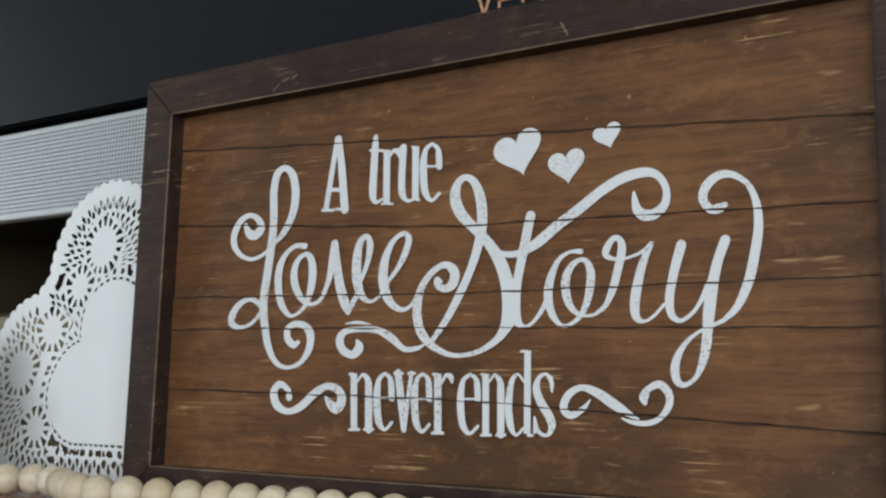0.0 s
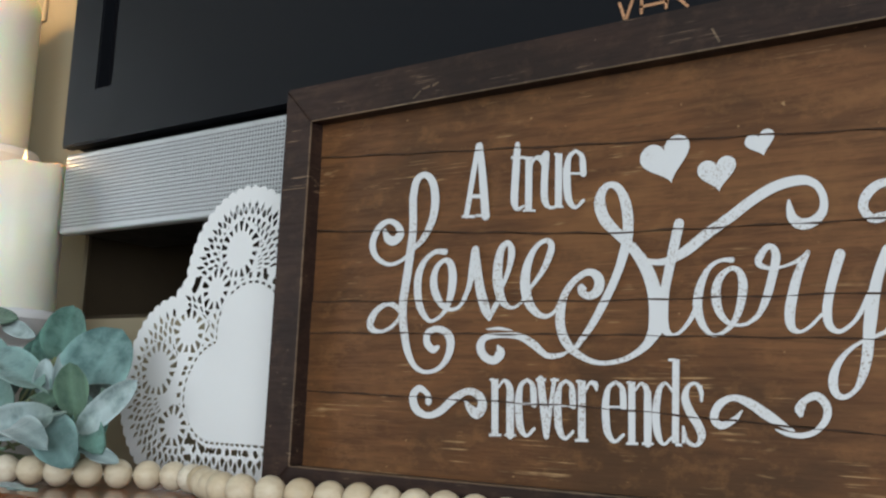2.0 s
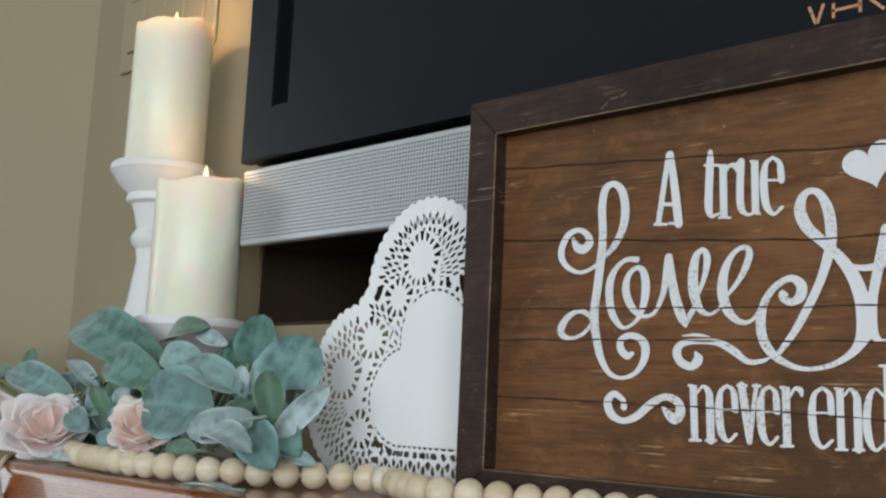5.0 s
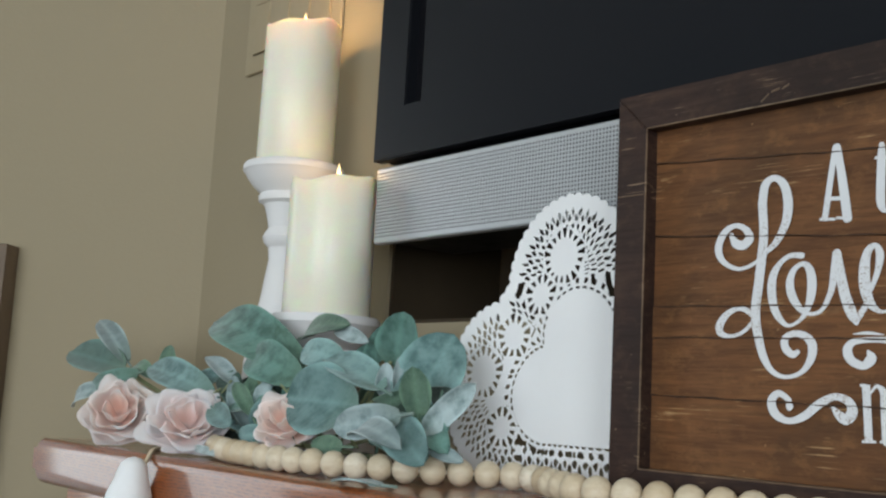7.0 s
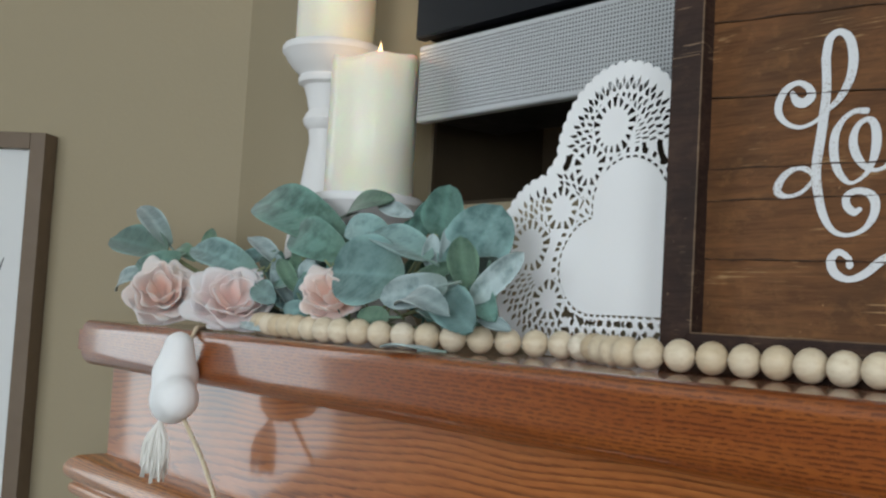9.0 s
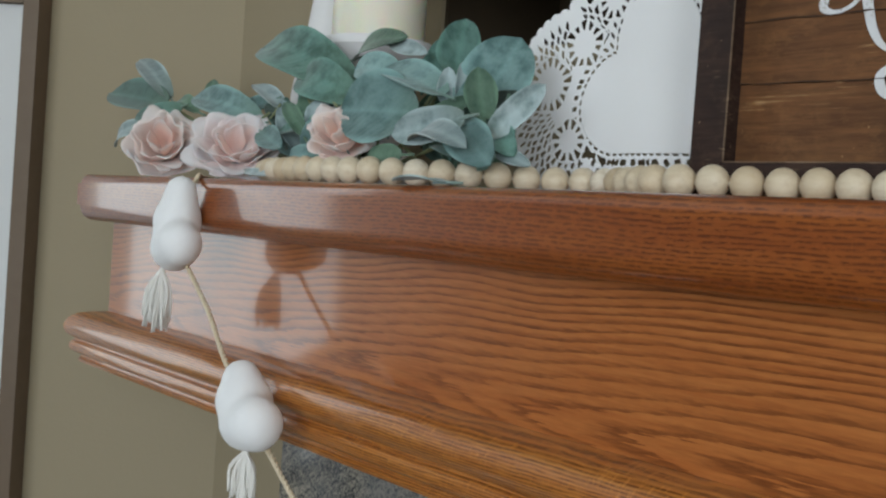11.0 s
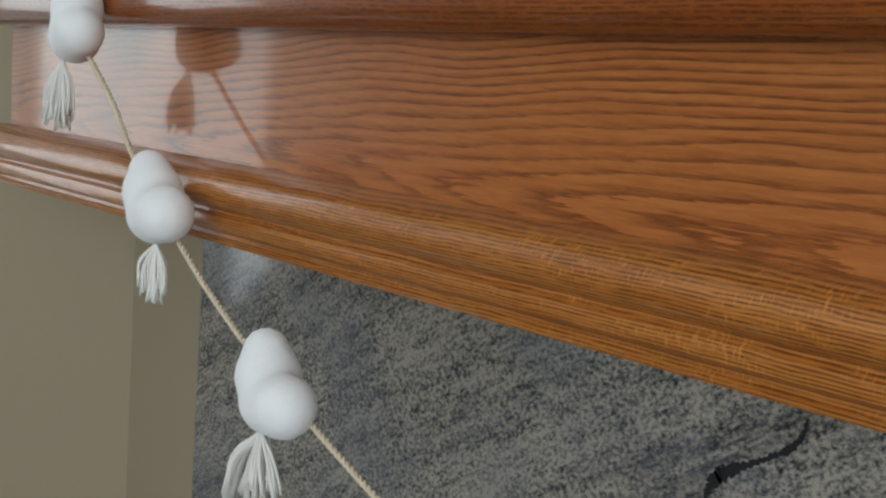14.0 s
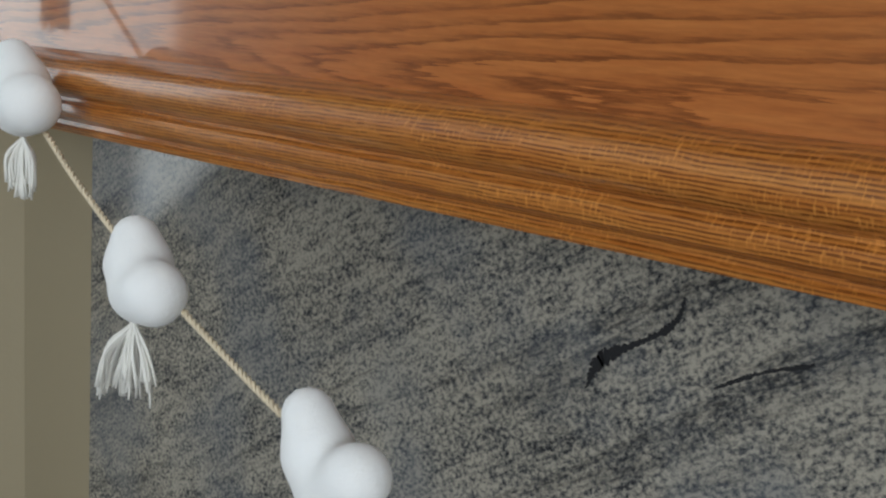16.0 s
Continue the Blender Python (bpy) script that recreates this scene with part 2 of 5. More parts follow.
def mesh_object(name, bm, material=None, smooth=None):
    """Links a bmesh as one mesh object. smooth: the angle in degrees below which edges shade smooth."""
    bmesh.ops.recalc_face_normals(bm, faces=bm.faces)
    me = bpy.data.meshes.new(name)
    bm.to_mesh(me)
    bm.free()
    ob = new(name, me)
    if smooth:
        me.shade_smooth() if smooth >= 180 else None
        if smooth < 180:
            for p in me.polygons:
                p.use_smooth = True
            me.set_sharp_from_angle(angle=radians(smooth))
        if 21 <= smooth < 60 and len(me.polygons) > 6:
            ob.modifiers.new("flat_faces", "WEIGHTED_NORMAL").keep_sharp = True
    if material:
        me.materials.append(material)
    return ob


def part(name, bm, material, parent, label="", smooth=40):
    ob = mesh_object(name, bm, material, smooth)
    ob.parent = parent
    if parent is not None:
        ob.matrix_parent_inverse = Matrix.Identity(4)
    if label:
        ob["label"] = label
    return ob


def thing(name, place, label, category, group="", kind=""):
    ob = new(name)
    ob.location = place
    ob.empty_display_size = 0.02
    return tagged(ob, label, category, group, kind)


def box(bm, lo, hi, bevel=0.0, seg=2, m=None):
    r = bmesh.ops.create_cube(bm, size=1.0)
    vs = r["verts"]
    for v in vs:
        v.co = Vector((lo[i] + (v.co[i] + 0.5) * (hi[i] - lo[i]) for i in range(3)))
    if m is not None:
        bmesh.ops.transform(bm, matrix=m, verts=vs)
    if bevel:
        es = list({e for v in vs for e in v.link_edges})
        bmesh.ops.bevel(bm, geom=es, offset=bevel, segments=seg, affect="EDGES", profile=0.5)
    return bm


def boxed(lo, hi, bevel=0.0, seg=2, m=None):
    return box(bmesh.new(), lo, hi, bevel, seg, m)


def lathe(profile, seg=48, bm=None, at=(0, 0, 0)):
    """Turns (radius, height) rows round z."""
    bm = bm or bmesh.new()
    rings = []
    for r, z in profile:
        if r < 1e-5:
            rings.append([bm.verts.new((at[0], at[1], at[2] + z))])
        else:
            rings.append([bm.verts.new((at[0] + r * math.cos(2 * math.pi * k / seg), at[1] + r * math.sin(2 * math.pi * k / seg), at[2] + z)) for k in range(seg)])
    for a, b in zip(rings, rings[1:]):
        for k in range(seg):
            k2 = (k + 1) % seg
            if len(a) == 1 and len(b) == 1:
                continue
            if len(a) == 1:
                bm.faces.new((a[0], b[k2], b[k]))
            elif len(b) == 1:
                bm.faces.new((a[k], a[k2], b[0]))
            else:
                bm.faces.new((a[k], a[k2], b[k2], b[k]))
    return bm


def extrude_profile(profile, x0, x1, bm=None, mitre0=0.0):
    """A moulding along x from a closed (y, z) outline; mitre0 slants the start with the outline's depth."""
    bm = bm or bmesh.new()
    ymax = max(y for y, z in profile)
    a = [bm.verts.new((x0 - mitre0 * (ymax - y), y, z)) for y, z in profile]
    b = [bm.verts.new((x1, y, z)) for y, z in profile]
    n = len(profile)
    for k in range(n):
        bm.faces.new((a[k], a[(k + 1) % n], b[(k + 1) % n], b[k]))
    bm.faces.new(a)
    bm.faces.new(list(reversed(b)))
    return bm


def smooth_line(pts, n=8):
    """Points of a Catmull-Rom curve through the given ones."""
    pts = [Vector(p) for p in pts]
    ext = [pts[0] * 2 - pts[1]] + pts + [pts[-1] * 2 - pts[-2]]
    out = []
    for i in range(1, len(ext) - 2):
        p0, p1, p2, p3 = ext[i - 1:i + 3]
        for k in range(n):
            t = k / n
            out.append(0.5 * (2 * p1 + (p2 - p0) * t + (2 * p0 - 5 * p1 + 4 * p2 - p3) * t * t + (3 * p1 - p0 - 3 * p2 + p3) * t ** 3))
    out.append(ext[-2])
    return out


def tube(pts, radius, sides=8, bm=None):
    """A tube along points; radius a number or one a point."""
    bm = bm or bmesh.new()
    pts = [Vector(p) for p in pts]
    rings = []
    side = None
    for i, p in enumerate(pts):
        d = (pts[min(i + 1, len(pts) - 1)] - pts[max(i - 1, 0)]).normalized()
        if side is None:
            side = d.orthogonal().normalized()
        side = (side - d * side.dot(d)).normalized()
        up = d.cross(side)
        r = radius if isinstance(radius, (int, float)) else radius[i]
        rings.append([bm.verts.new(p + (side * math.cos(2 * math.pi * k / sides) + up * math.sin(2 * math.pi * k / sides)) * r) for k in range(sides)])
    for a, b in zip(rings, rings[1:]):
        for k in range(sides):
            bm.faces.new((a[k], a[(k + 1) % sides], b[(k + 1) % sides], b[k]))
    bm.faces.new(list(reversed(rings[0])))
    bm.faces.new(rings[-1])
    return bm


# ---- the room ----
NICHE_X0, NICHE_X1, NICHE_Z0, NICHE_Z1, NICHE_Y = -1.00, 0.31, 1.487, 2.20, 0.822


def structure(name, bm, material, label):
    return tagged(mesh_object(name, bm, material, 30), label, "", "", "structure")


XR = 2.4
bm = bmesh.new()
Y1 = WALL_Y + 0.30
box(bm, (CORNER.x - 0.35, WALL_Y, 0), (NICHE_X0, Y1, 2.6))
box(bm, (NICHE_X1, WALL_Y, 0), (XR, Y1, 2.6))
box(bm, (NICHE_X0, WALL_Y, 0), (NICHE_X1, Y1, NICHE_Z0))
box(bm, (NICHE_X0, WALL_Y, NICHE_Z1), (NICHE_X1, Y1, 2.6))
structure("wall_north", bm, wall_paint, "olive beige painted wall above the fireplace")
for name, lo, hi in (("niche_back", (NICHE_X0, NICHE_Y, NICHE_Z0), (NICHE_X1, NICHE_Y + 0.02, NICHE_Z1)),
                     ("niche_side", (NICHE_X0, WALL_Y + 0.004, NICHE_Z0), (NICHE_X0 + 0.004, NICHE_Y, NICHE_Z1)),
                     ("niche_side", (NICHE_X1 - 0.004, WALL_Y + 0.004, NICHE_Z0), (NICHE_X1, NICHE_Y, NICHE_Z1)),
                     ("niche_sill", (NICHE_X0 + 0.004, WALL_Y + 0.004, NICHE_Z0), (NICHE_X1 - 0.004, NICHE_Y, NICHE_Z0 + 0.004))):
    structure(name, boxed(lo, hi), niche_mat, "dark brown lining of the recess behind the television")


def side_frame(a0, a1, z0, z1, d0, d1):
    """A box on the side wall: a along the wall from the corner, d from its face out of the room."""
    b = bmesh.new()
    box(b, (a0, d0, z0), (a1, d1, z1))
    m = Matrix((SIDE.to_tuple() + (0,), SIDE_N.to_tuple() + (0,), (0, 0, 1, 0), (0, 0, 0, 1))).transposed()
    m.translation = (CORNER.x, CORNER.y, 0)
    bmesh.ops.transform(b, matrix=m, verts=b.verts)
    return b


def joined(*parts):
    out = bmesh.new()
    for b in parts:
        me = bpy.data.meshes.new("tmp")
        b.to_mesh(me)
        b.free()
        out.from_mesh(me)
        bpy.data.meshes.remove(me)
    return out


A0, A1, WZ0, WZ1 = 0.74, 3.30, 0.81, 2.30
structure("wall_west", joined(side_frame(0, A0, 0, 2.6, 0, 0.2), side_frame(A1, 9.3, 0, 2.6, 0, 0.2), side_frame(A0, A1, 0, WZ0, 0, 0.2), side_frame(A0, A1, WZ1, 2.6, 0, 0.2)), wall_paint, "olive beige painted side wall with a window")
win = structure("window_1", joined(side_frame(A0, A0 + 0.05, WZ0, WZ1, 0.06, 0.12), side_frame(A1 - 0.05, A1, WZ0, WZ1, 0.06, 0.12), side_frame(A0 + 0.05, A1 - 0.05, WZ0, WZ0 + 0.05, 0.06, 0.12), side_frame(A0 + 0.05, A1 - 0.05, WZ1 - 0.05, WZ1, 0.06, 0.12)), white_wood, "white painted window frame")
# unseen wall: opening added for the fill lamp
bm = bmesh.new()
W0, W1 = -0.45, 2.25
# west part set back to keep it out of the granite's reflection
box(bm, (-8.8, -5.4, 0), (W0 - 0.40, -5.2, 2.6)); box(bm, (W0 - 0.40, -5.4, 0), (W0 - 0.20, -3.4, 2.6)); box(bm, (W0 - 0.20, -3.6, 0), (W0, -3.4, 2.6))
box(bm, (W1, -3.6, 0), (XR, -3.4, 2.6))
box(bm, (W0, -3.6, 0), (W1, -3.4, 0.90)); box(bm, (W0, -3.6, 2.50), (W1, -3.4, 2.6))
structure("wall_south", bm, wall_paint, "olive beige painted back wall with an added, unseen wide window")
bm = bmesh.new()
box(bm, (XR, -3.6, 0), (XR + 0.2, -2.15, 2.6)); box(bm, (XR, -1.10, 0), (XR + 0.2, Y1, 2.6))
box(bm, (XR, -2.15, 0), (XR + 0.2, -1.10, 0.98)); box(bm, (XR, -2.15, 2.36), (XR + 0.2, -1.10, 2.6))
structure("wall_east", bm, wall_paint, "olive beige painted wall with a narrow window")
structure("floor", boxed((-8.8, -5.6, -0.1), (XR + 0.2, Y1, 0)), floor_mat, "brown carpet floor")
structure("ceiling", boxed((-8.8, -5.6, 2.6), (XR + 0.2, Y1 + 0.2, 2.7)), white_paint, "white painted ceiling")

# ---- fireplace surround and mantel ----
GR_X0, GR_Y = -1.214, 0.648
surround = thing("fireplace_surround", (0, GR_Y, 0), "polished grey speckled granite slab surround under the mantel", "fireplace")
part("slab", boxed((GR_X0, 0, 0), (0.55, 0.016, 1.20), 0.002), granite, surround)

def vein(points, widths, depth):
    """An uneven dark mineral vein let into the polished face, along (x, z) points."""
    rg = random.Random(len(points))
    rows = smooth_line([(x, 0, z) for x, z in points], 14)
    bm = bmesh.new()
    pairs = []
    for k, p in enumerate(rows):
        d = rows[min(k + 1, len(rows) - 1)] - rows[max(k - 1, 0)]
        side = Vector((-d.z, 0, d.x)).normalized()
        f = k / (len(rows) - 1) * (len(widths) - 1)
        i = min(int(f), len(widths) - 2)
        w = widths[i] + (widths[i + 1] - widths[i]) * (f - i)
        pairs.append([bm.verts.new((p.x + side.x * s * w * rg.uniform(0.3, 1.0), depth, p.z + side.z * s * w * rg.uniform(0.3, 1.0))) for s in (1, -1)])
    for (a, b), (c, e) in zip(pairs, pairs[1:]):
        bm.faces.new((a, c, e, b))
    bm.normal_update()
    for f in bm.faces:
        if f.normal.y > 0:
            f.normal_flip()
    part("vein", bm, vein_mat, surround, "dark mineral vein")


vein([(-0.494, 1.087), (-0.496, 1.075), (-0.505, 1.063), (-0.527, 1.048), (-0.547, 1.035), (-0.554, 1.027), (-0.561, 1.009)], (0.0018, 0.0026, 0.0042, 0.0026, 0.0075, 0.0065, 0.0010), -0.0003)
vein([(-0.467, 1.035), (-0.451, 1.045), (-0.435, 1.054), (-0.406, 1.066)], (0.0012, 0.0026, 0.0016, 0.0022), -0.0003)


FRIEZE_Y, FRIEZE_X, SHELF_Y, SHELF_X, MX1 = 0.457, -1.270, 0.423, -1.287, 0.62
mantel = thing("mantel_shelf", (0, FRIEZE_Y, MANTEL), "glossy varnished orange-brown oak fireplace mantel with moulded edges", "mantel")


def nose(h0, h1, y, back):
    """The shelf's outline: a board with a half-round softened front."""
    r1, r2 = 0.010, 0.016
    out = [(back, h1)]
    out += [(y + r1 - r1 * math.sin(a), h1 - r1 + r1 * math.cos(a)) for a in [k * math.pi / 12 for k in range(7)]]
    out += [(y + r2 - r2 * math.cos(a), h0 + r2 - r2 * math.sin(a)) for a in [k * math.pi / 12 for k in range(7)]]
    out += [(back, h0)]
    return out


bm = extrude_profile([(y - FRIEZE_Y, z - MANTEL) for y, z in nose(1.302, MANTEL, SHELF_Y, WALL_Y - 0.001)], SHELF_X, MX1)
end = [e for e in bm.edges if all(abs(v.co.x - SHELF_X) < 1e-6 for v in e.verts)]
bmesh.ops.bevel(bm, geom=end, offset=0.009, segments=4, affect="EDGES")
part("shelf_board", bm, oak_shelf, mantel, "", 35)
part("frieze", boxed((FRIEZE_X, 0, 1.150 - MANTEL), (MX1, WALL_Y - 0.002 - FRIEZE_Y, 1.308 - MANTEL), 0.0015), oak_frieze, mantel)
MOULD = [(0.0, 1.207), (-0.012, 1.2055), (-0.022, 1.203), (-0.029, 1.1985), (-0.033, 1.192), (-0.0335, 1.186), (-0.031, 1.1805), (-0.0265, 1.1775),
         (-0.0245, 1.1765), (-0.0245, 1.1745), (-0.0275, 1.172), (-0.0285, 1.168), (-0.027, 1.1635), (-0.0225, 1.1605), (-0.0185, 1.1595), (-0.0185, 1.1565), (-0.0205, 1.1545), (-0.0195, 1.1515), (0.0, 1.1512)]
front = extrude_profile([(y - 0.0005, z - MANTEL) for y, z in MOULD], FRIEZE_X, MX1, None, 1.0)
part("front_moulding", front, oak_mould, mantel, "", 35)
ret = extrude_profile([(y, z - MANTEL) for y, z in MOULD], 0, WALL_Y - 0.001 - FRIEZE_Y, None, 1.0)
bmesh.ops.transform(ret, matrix=Matrix(((0, 1, 0, FRIEZE_X), (1, 0, 0, 0), (0, 0, 1, 0), (0, 0, 0, 1))), verts=ret.verts)
part("end_moulding", ret, oak_mould, mantel, "", 35)

# ---- television in front of the recess ----
TV_X0, TV_X1, TV_Y, TV_Z0, TV_Z1 = -0.938, 0.250, 0.590, 1.636, 2.31
tv = thing("television", (TV_X0, TV_Y, TV_Z0), "black flat television with a silver perforated speaker bar beneath the screen", "television")


def loc(x, y, z):
    return (x - TV_X0, y - TV_Y, z - TV_Z0)


bm = bmesh.new()
box(bm, loc(TV_X0, TV_Y + 0.012, TV_Z0), loc(TV_X1, WALL_Y + 0.03, TV_Z1), 0.006)
part("body", bm, black_plastic, tv)
SLOT0, SLOT1, SLOT_Z = -0.8926, -0.8690, 1.686
bm = bmesh.new()
outline = [(TV_X0, TV_Z0), (SLOT1, TV_Z0), (SLOT1, SLOT_Z), (SLOT0, SLOT_Z), (SLOT0, TV_Z1), (TV_X0, TV_Z1)]
near = [bm.verts.new(loc(x, TV_Y, z)) for x, z in outline]
far = [bm.verts.new(loc(x, TV_Y + 0.0119, z)) for x, z in outline]
bm.faces.new(near)
bm.faces.new(list(reversed(far)))
for k in range(6):
    bm.faces.new((near[k], near[(k + 1) % 6], far[(k + 1) % 6], far[k]))
bmesh.ops.recalc_face_normals(bm, faces=list(bm.faces))
rounded = [e for e in bm.edges if all(v in near for v in e.verts) and not all(abs(v.co.x - (SLOT1 - TV_X0)) < 1e-6 and v.co.z < SLOT_Z - TV_Z0 + 1e-6 for v in e.verts)]
bmesh.ops.bevel(bm, geom=rounded, offset=0.0014, segments=2, affect="EDGES")
part("bezel", bm, screen_mat, tv)
part("screen", boxed(loc(SLOT1, TV_Y, TV_Z0), loc(TV_X1, TV_Y + 0.0119, TV_Z1)), screen_mat, tv, "dark glass screen, switched off")
BAR_Z0, BAR_Z1, BAR_Y = 1.556, 1.630, 0.594
bm = bmesh.new()
box(bm, loc(-0.936, BAR_Y, BAR_Z0), loc(TV_X1 - 0.002, BAR_Y + 0.012, BAR_Z1), 0.003, 3)
bar = part("speaker_bar", bm, silver, tv, "silver grey perforated speaker bar")
part("bar_housing", boxed(loc(-0.930, BAR_Y + 0.012, BAR_Z0 + 0.003), loc(TV_X1 - 0.008, WALL_Y + 0.03, BAR_Z1 + 0.004), 0.002), black_plastic, tv)
# perforations: a grid of small dark recessed squares
verts, faces = [], []
for ix in range(199):
    for iz in range(19):
        x = -0.9315 + ix * 0.0034
        z = BAR_Z0 + 0.0065 + iz * 0.0034
        k = len(verts)
        w = 0.00092
        verts += [loc(x - w, BAR_Y - 0.0003, z - w), loc(x + w, BAR_Y - 0.0003, z - w), loc(x + w, BAR_Y - 0.0003, z + w), loc(x - w, BAR_Y - 0.0003, z + w)]
        faces.append((k, k + 1, k + 2, k + 3))
me = bpy.data.meshes.new("perforation")
me.from_pydata(verts, [], faces)
me.materials.append(grille_hole)
perf = tagged(new("perforation", me), kind="stuff")
perf.parent = bar
# maker's mark as plain shapes: slanted and upright bars
LOGO = [(0.0, 0.006, 20), (0.0055, 0.006, -20), (0.0145, 0.0045, 0), (0.0235, 0.009, 90), (0.0325, 0.0045, 0), (0.0415, 0.008, 45)]
for dx, ln, a in LOGO:
    b = boxed((-0.0009, -0.0007, -ln), (0.0009, 0.0, ln))
    bmesh.ops.transform(b, matrix=pose(*loc(-0.362 + dx * 0.88, TV_Y, 1.6515), 0, -a, 0), verts=b.verts)
    part("mark", b, copper, tv)

# ---- switch plate on the wall above the mantel ----
plate_mat = make_plain("almond_plastic", (0.40, 0.33, 0.215), 0.5, 0, 0.06, 80, 0.03)
switch = thing("switch_plate", (-1.3235, WALL_Y, 1.815), "almond plastic wall plate with four rocker switches", "switch")
part("plate", boxed((0, -0.0055, 0), (0.2120, 0.0, 0.1150), 0.0022, 3), plate_mat, switch)
for k in range(4):
    x = 0.0205 + 0.0460 * k
    bm = boxed((x, -0.0090, 0.0240), (x + 0.0330, -0.0040, 0.0910), 0.0010, 2)
    for v in bm.verts:
        if v.co.y < -0.006 and v.co.z > 0.06:
            v.co.y += 0.0025
    rocker = part("rocker", bm, plate_mat, switch)
    # thin dark strips draw the shadow line below and above each rocker
    for z in (0.0230, 0.0910):
        part("gap", boxed((x - 0.0009, -0.0058, z), (x + 0.0339, -0.0040, z + 0.0010)), niche_mat, rocker, "dark strip drawn as the shadow line at the rocker")

# ---- candles and their holders ----


def wax_material():
    m = Mat("wax", rough=0.42, coat=0.22, coat_rough=0.12)
    n = m.noise(m.coord, 30, 3)
    m.color(m.mix(m.math("MULTIPLY", n, 0.3), (0.92, 0.89, 0.76), (0.88, 0.84, 0.68)))
    m.b.inputs["Subsurface Weight"].default_value = 0.7
    m.b.inputs["Subsurface Radius"].default_value = (0.02, 0.012, 0.006)
    m.b.inputs["Subsurface Scale"].default_value = 0.6
    m.bump(m.noise(m.coord, 18, 3), 0.15, 0.002)
    return m.done()


wax = wax_material()
flame_m = Mat("flame", rough=0.6)
flame_m.color((1.0, 0.72, 0.40))
flame_m.b.inputs["Emission Color"].default_value = (1.0, 0.70, 0.36, 1)
flame_m.b.inputs["Emission Strength"].default_value = 1.6
flame_mat = flame_m.done()


def candle(place, r, h, label, shift=(0, 0)):
    """A flameless pillar candle with a sunken, wavy top and a flame-shaped tip."""
    ob = thing("pillar_candle", place, label, "candle", "candles")
    prof = [(0, 0), (r - 0.003, 0), (r, 0.003), (r, h * 0.5), (r * 0.995, h - 0.006), (r * 0.975, h - 0.001), (r * 0.94, h), (r * 0.88, h - 0.003), (r * 0.78, h - 0.011), (r * 0.5, h - 0.016), (0, h - 0.017)]
    bm = lathe(prof, 56)
    for v in bm.verts:
        if v.co.z > h * 0.8:
            a = math.atan2(v.co.y, v.co.x)
            v.co.z += 0.0035 * math.sin(a * 2 + 0.8) + 0.0016 * math.sin(a * 5 + place[0] * 40)
    part("wax_body", bm, wax, ob, "", 60)
    f = lathe([(0, -0.018), (0.003, -0.016), (0.0040, -0.004), (0.0030, 0.006), (0.0014, 0.014), (0, 0.0200)], 14, None, (shift[0], shift[1], h - 0.001))
    part("flame_tip", f, flame_mat, ob, "small flame-shaped plastic tip")
    return ob


def holder(place, h, plate_r, label):
    """A turned pedestal: round plate, cup, ringed baluster stem, flared foot; h to the plate's top."""
    ob = thing("candle_holder", place, label, "candle holder", "candles")
    p = plate_r
    plate = [(0, h - 0.006), (p - 0.008, h - 0.006), (p - 0.006, h - 0.001), (p - 0.002, h), (p, h - 0.003), (p, h - 0.008), (p - 0.003, h - 0.011)]
    part("plate", lathe(plate + [(p * 0.9, h - 0.016), (p * 0.78, h - 0.024), (p * 0.62, h - 0.032), (0, h - 0.032)]), white_wood, ob, "", 35)
    stem = [(0, h - 0.032), (p * 0.63, h - 0.032), (p * 0.66, h - 0.035), (p * 0.65, h - 0.040), (p * 0.54, h - 0.043), (p * 0.47, h - 0.055), (p * 0.42, h - 0.068),
            (p * 0.47, h - 0.072), (p * 0.52, h - 0.078), (p * 0.49, h - 0.084), (p * 0.40, h - 0.089), (p * 0.37, h - 0.102), (p * 0.42, h - 0.120)]
    low = h - 0.120
    if low > 0.05:
        stem += [(p * 0.48, low - 0.025), (p * 0.61, low - 0.055), (p * 0.70, low - 0.09), (p * 0.74, 0.05), (p * 0.72, 0.035)]
    foot = [(p * 0.80, 0.030), (p * 0.98, 0.022), (p * 1.05, 0.012), (p * 1.05, 0.003), (p * 1.0, 0.0), (0, 0.0)]
    if low <= 0.05:
        stem = stem[:9] + [(p * 0.5, 0.045)]
    part("stem", lathe(stem + [(0, stem[-1][1])]), white_wood, ob, "", 35)
    part("foot", lathe([(0, stem[-1][1])] + [(stem[-1][0], stem[-1][1])] + foot), white_wood, ob, "", 35)
    return ob


C1, C2 = (-1.088, 0.597), (-0.981, 0.577)
Z1P, Z2P = 1.652, 1.486
holder((*C1, MANTEL), Z1P - MANTEL, 0.054, "tall white painted turned wood candle holder on the mantel")
holder((*C2, MANTEL), Z2P - MANTEL, 0.053, "short white painted turned wood candle holder among the leaves")
candle((*C1, Z1P - 0.005), 0.0412, 0.1605, "tall ivory flameless pillar candle on the tall holder")
candle((*C2, Z2P - 0.005), 0.0425, 0.138, "short ivory flameless pillar candle on the low holder", (0.006, 0))
flame_lamp("candle_glow_tall", (C1[0], C1[1], Z1P + 0.1645), 0.22)
flame_lamp("candle_glow_low", (C2[0] + 0.006, C2[1], Z2P + 0.1445), 0.07)

# ---- wooden sign ----
SG_X0, SG_X1, SG_Y, SG_TOP, SG_W = -0.585, -0.108, 0.535, 1.622, 0.025
sign = thing("wooden_sign", (SG_X0, SG_Y, MANTEL), "brown plank sign with white script lettering and dark frame", "sign")


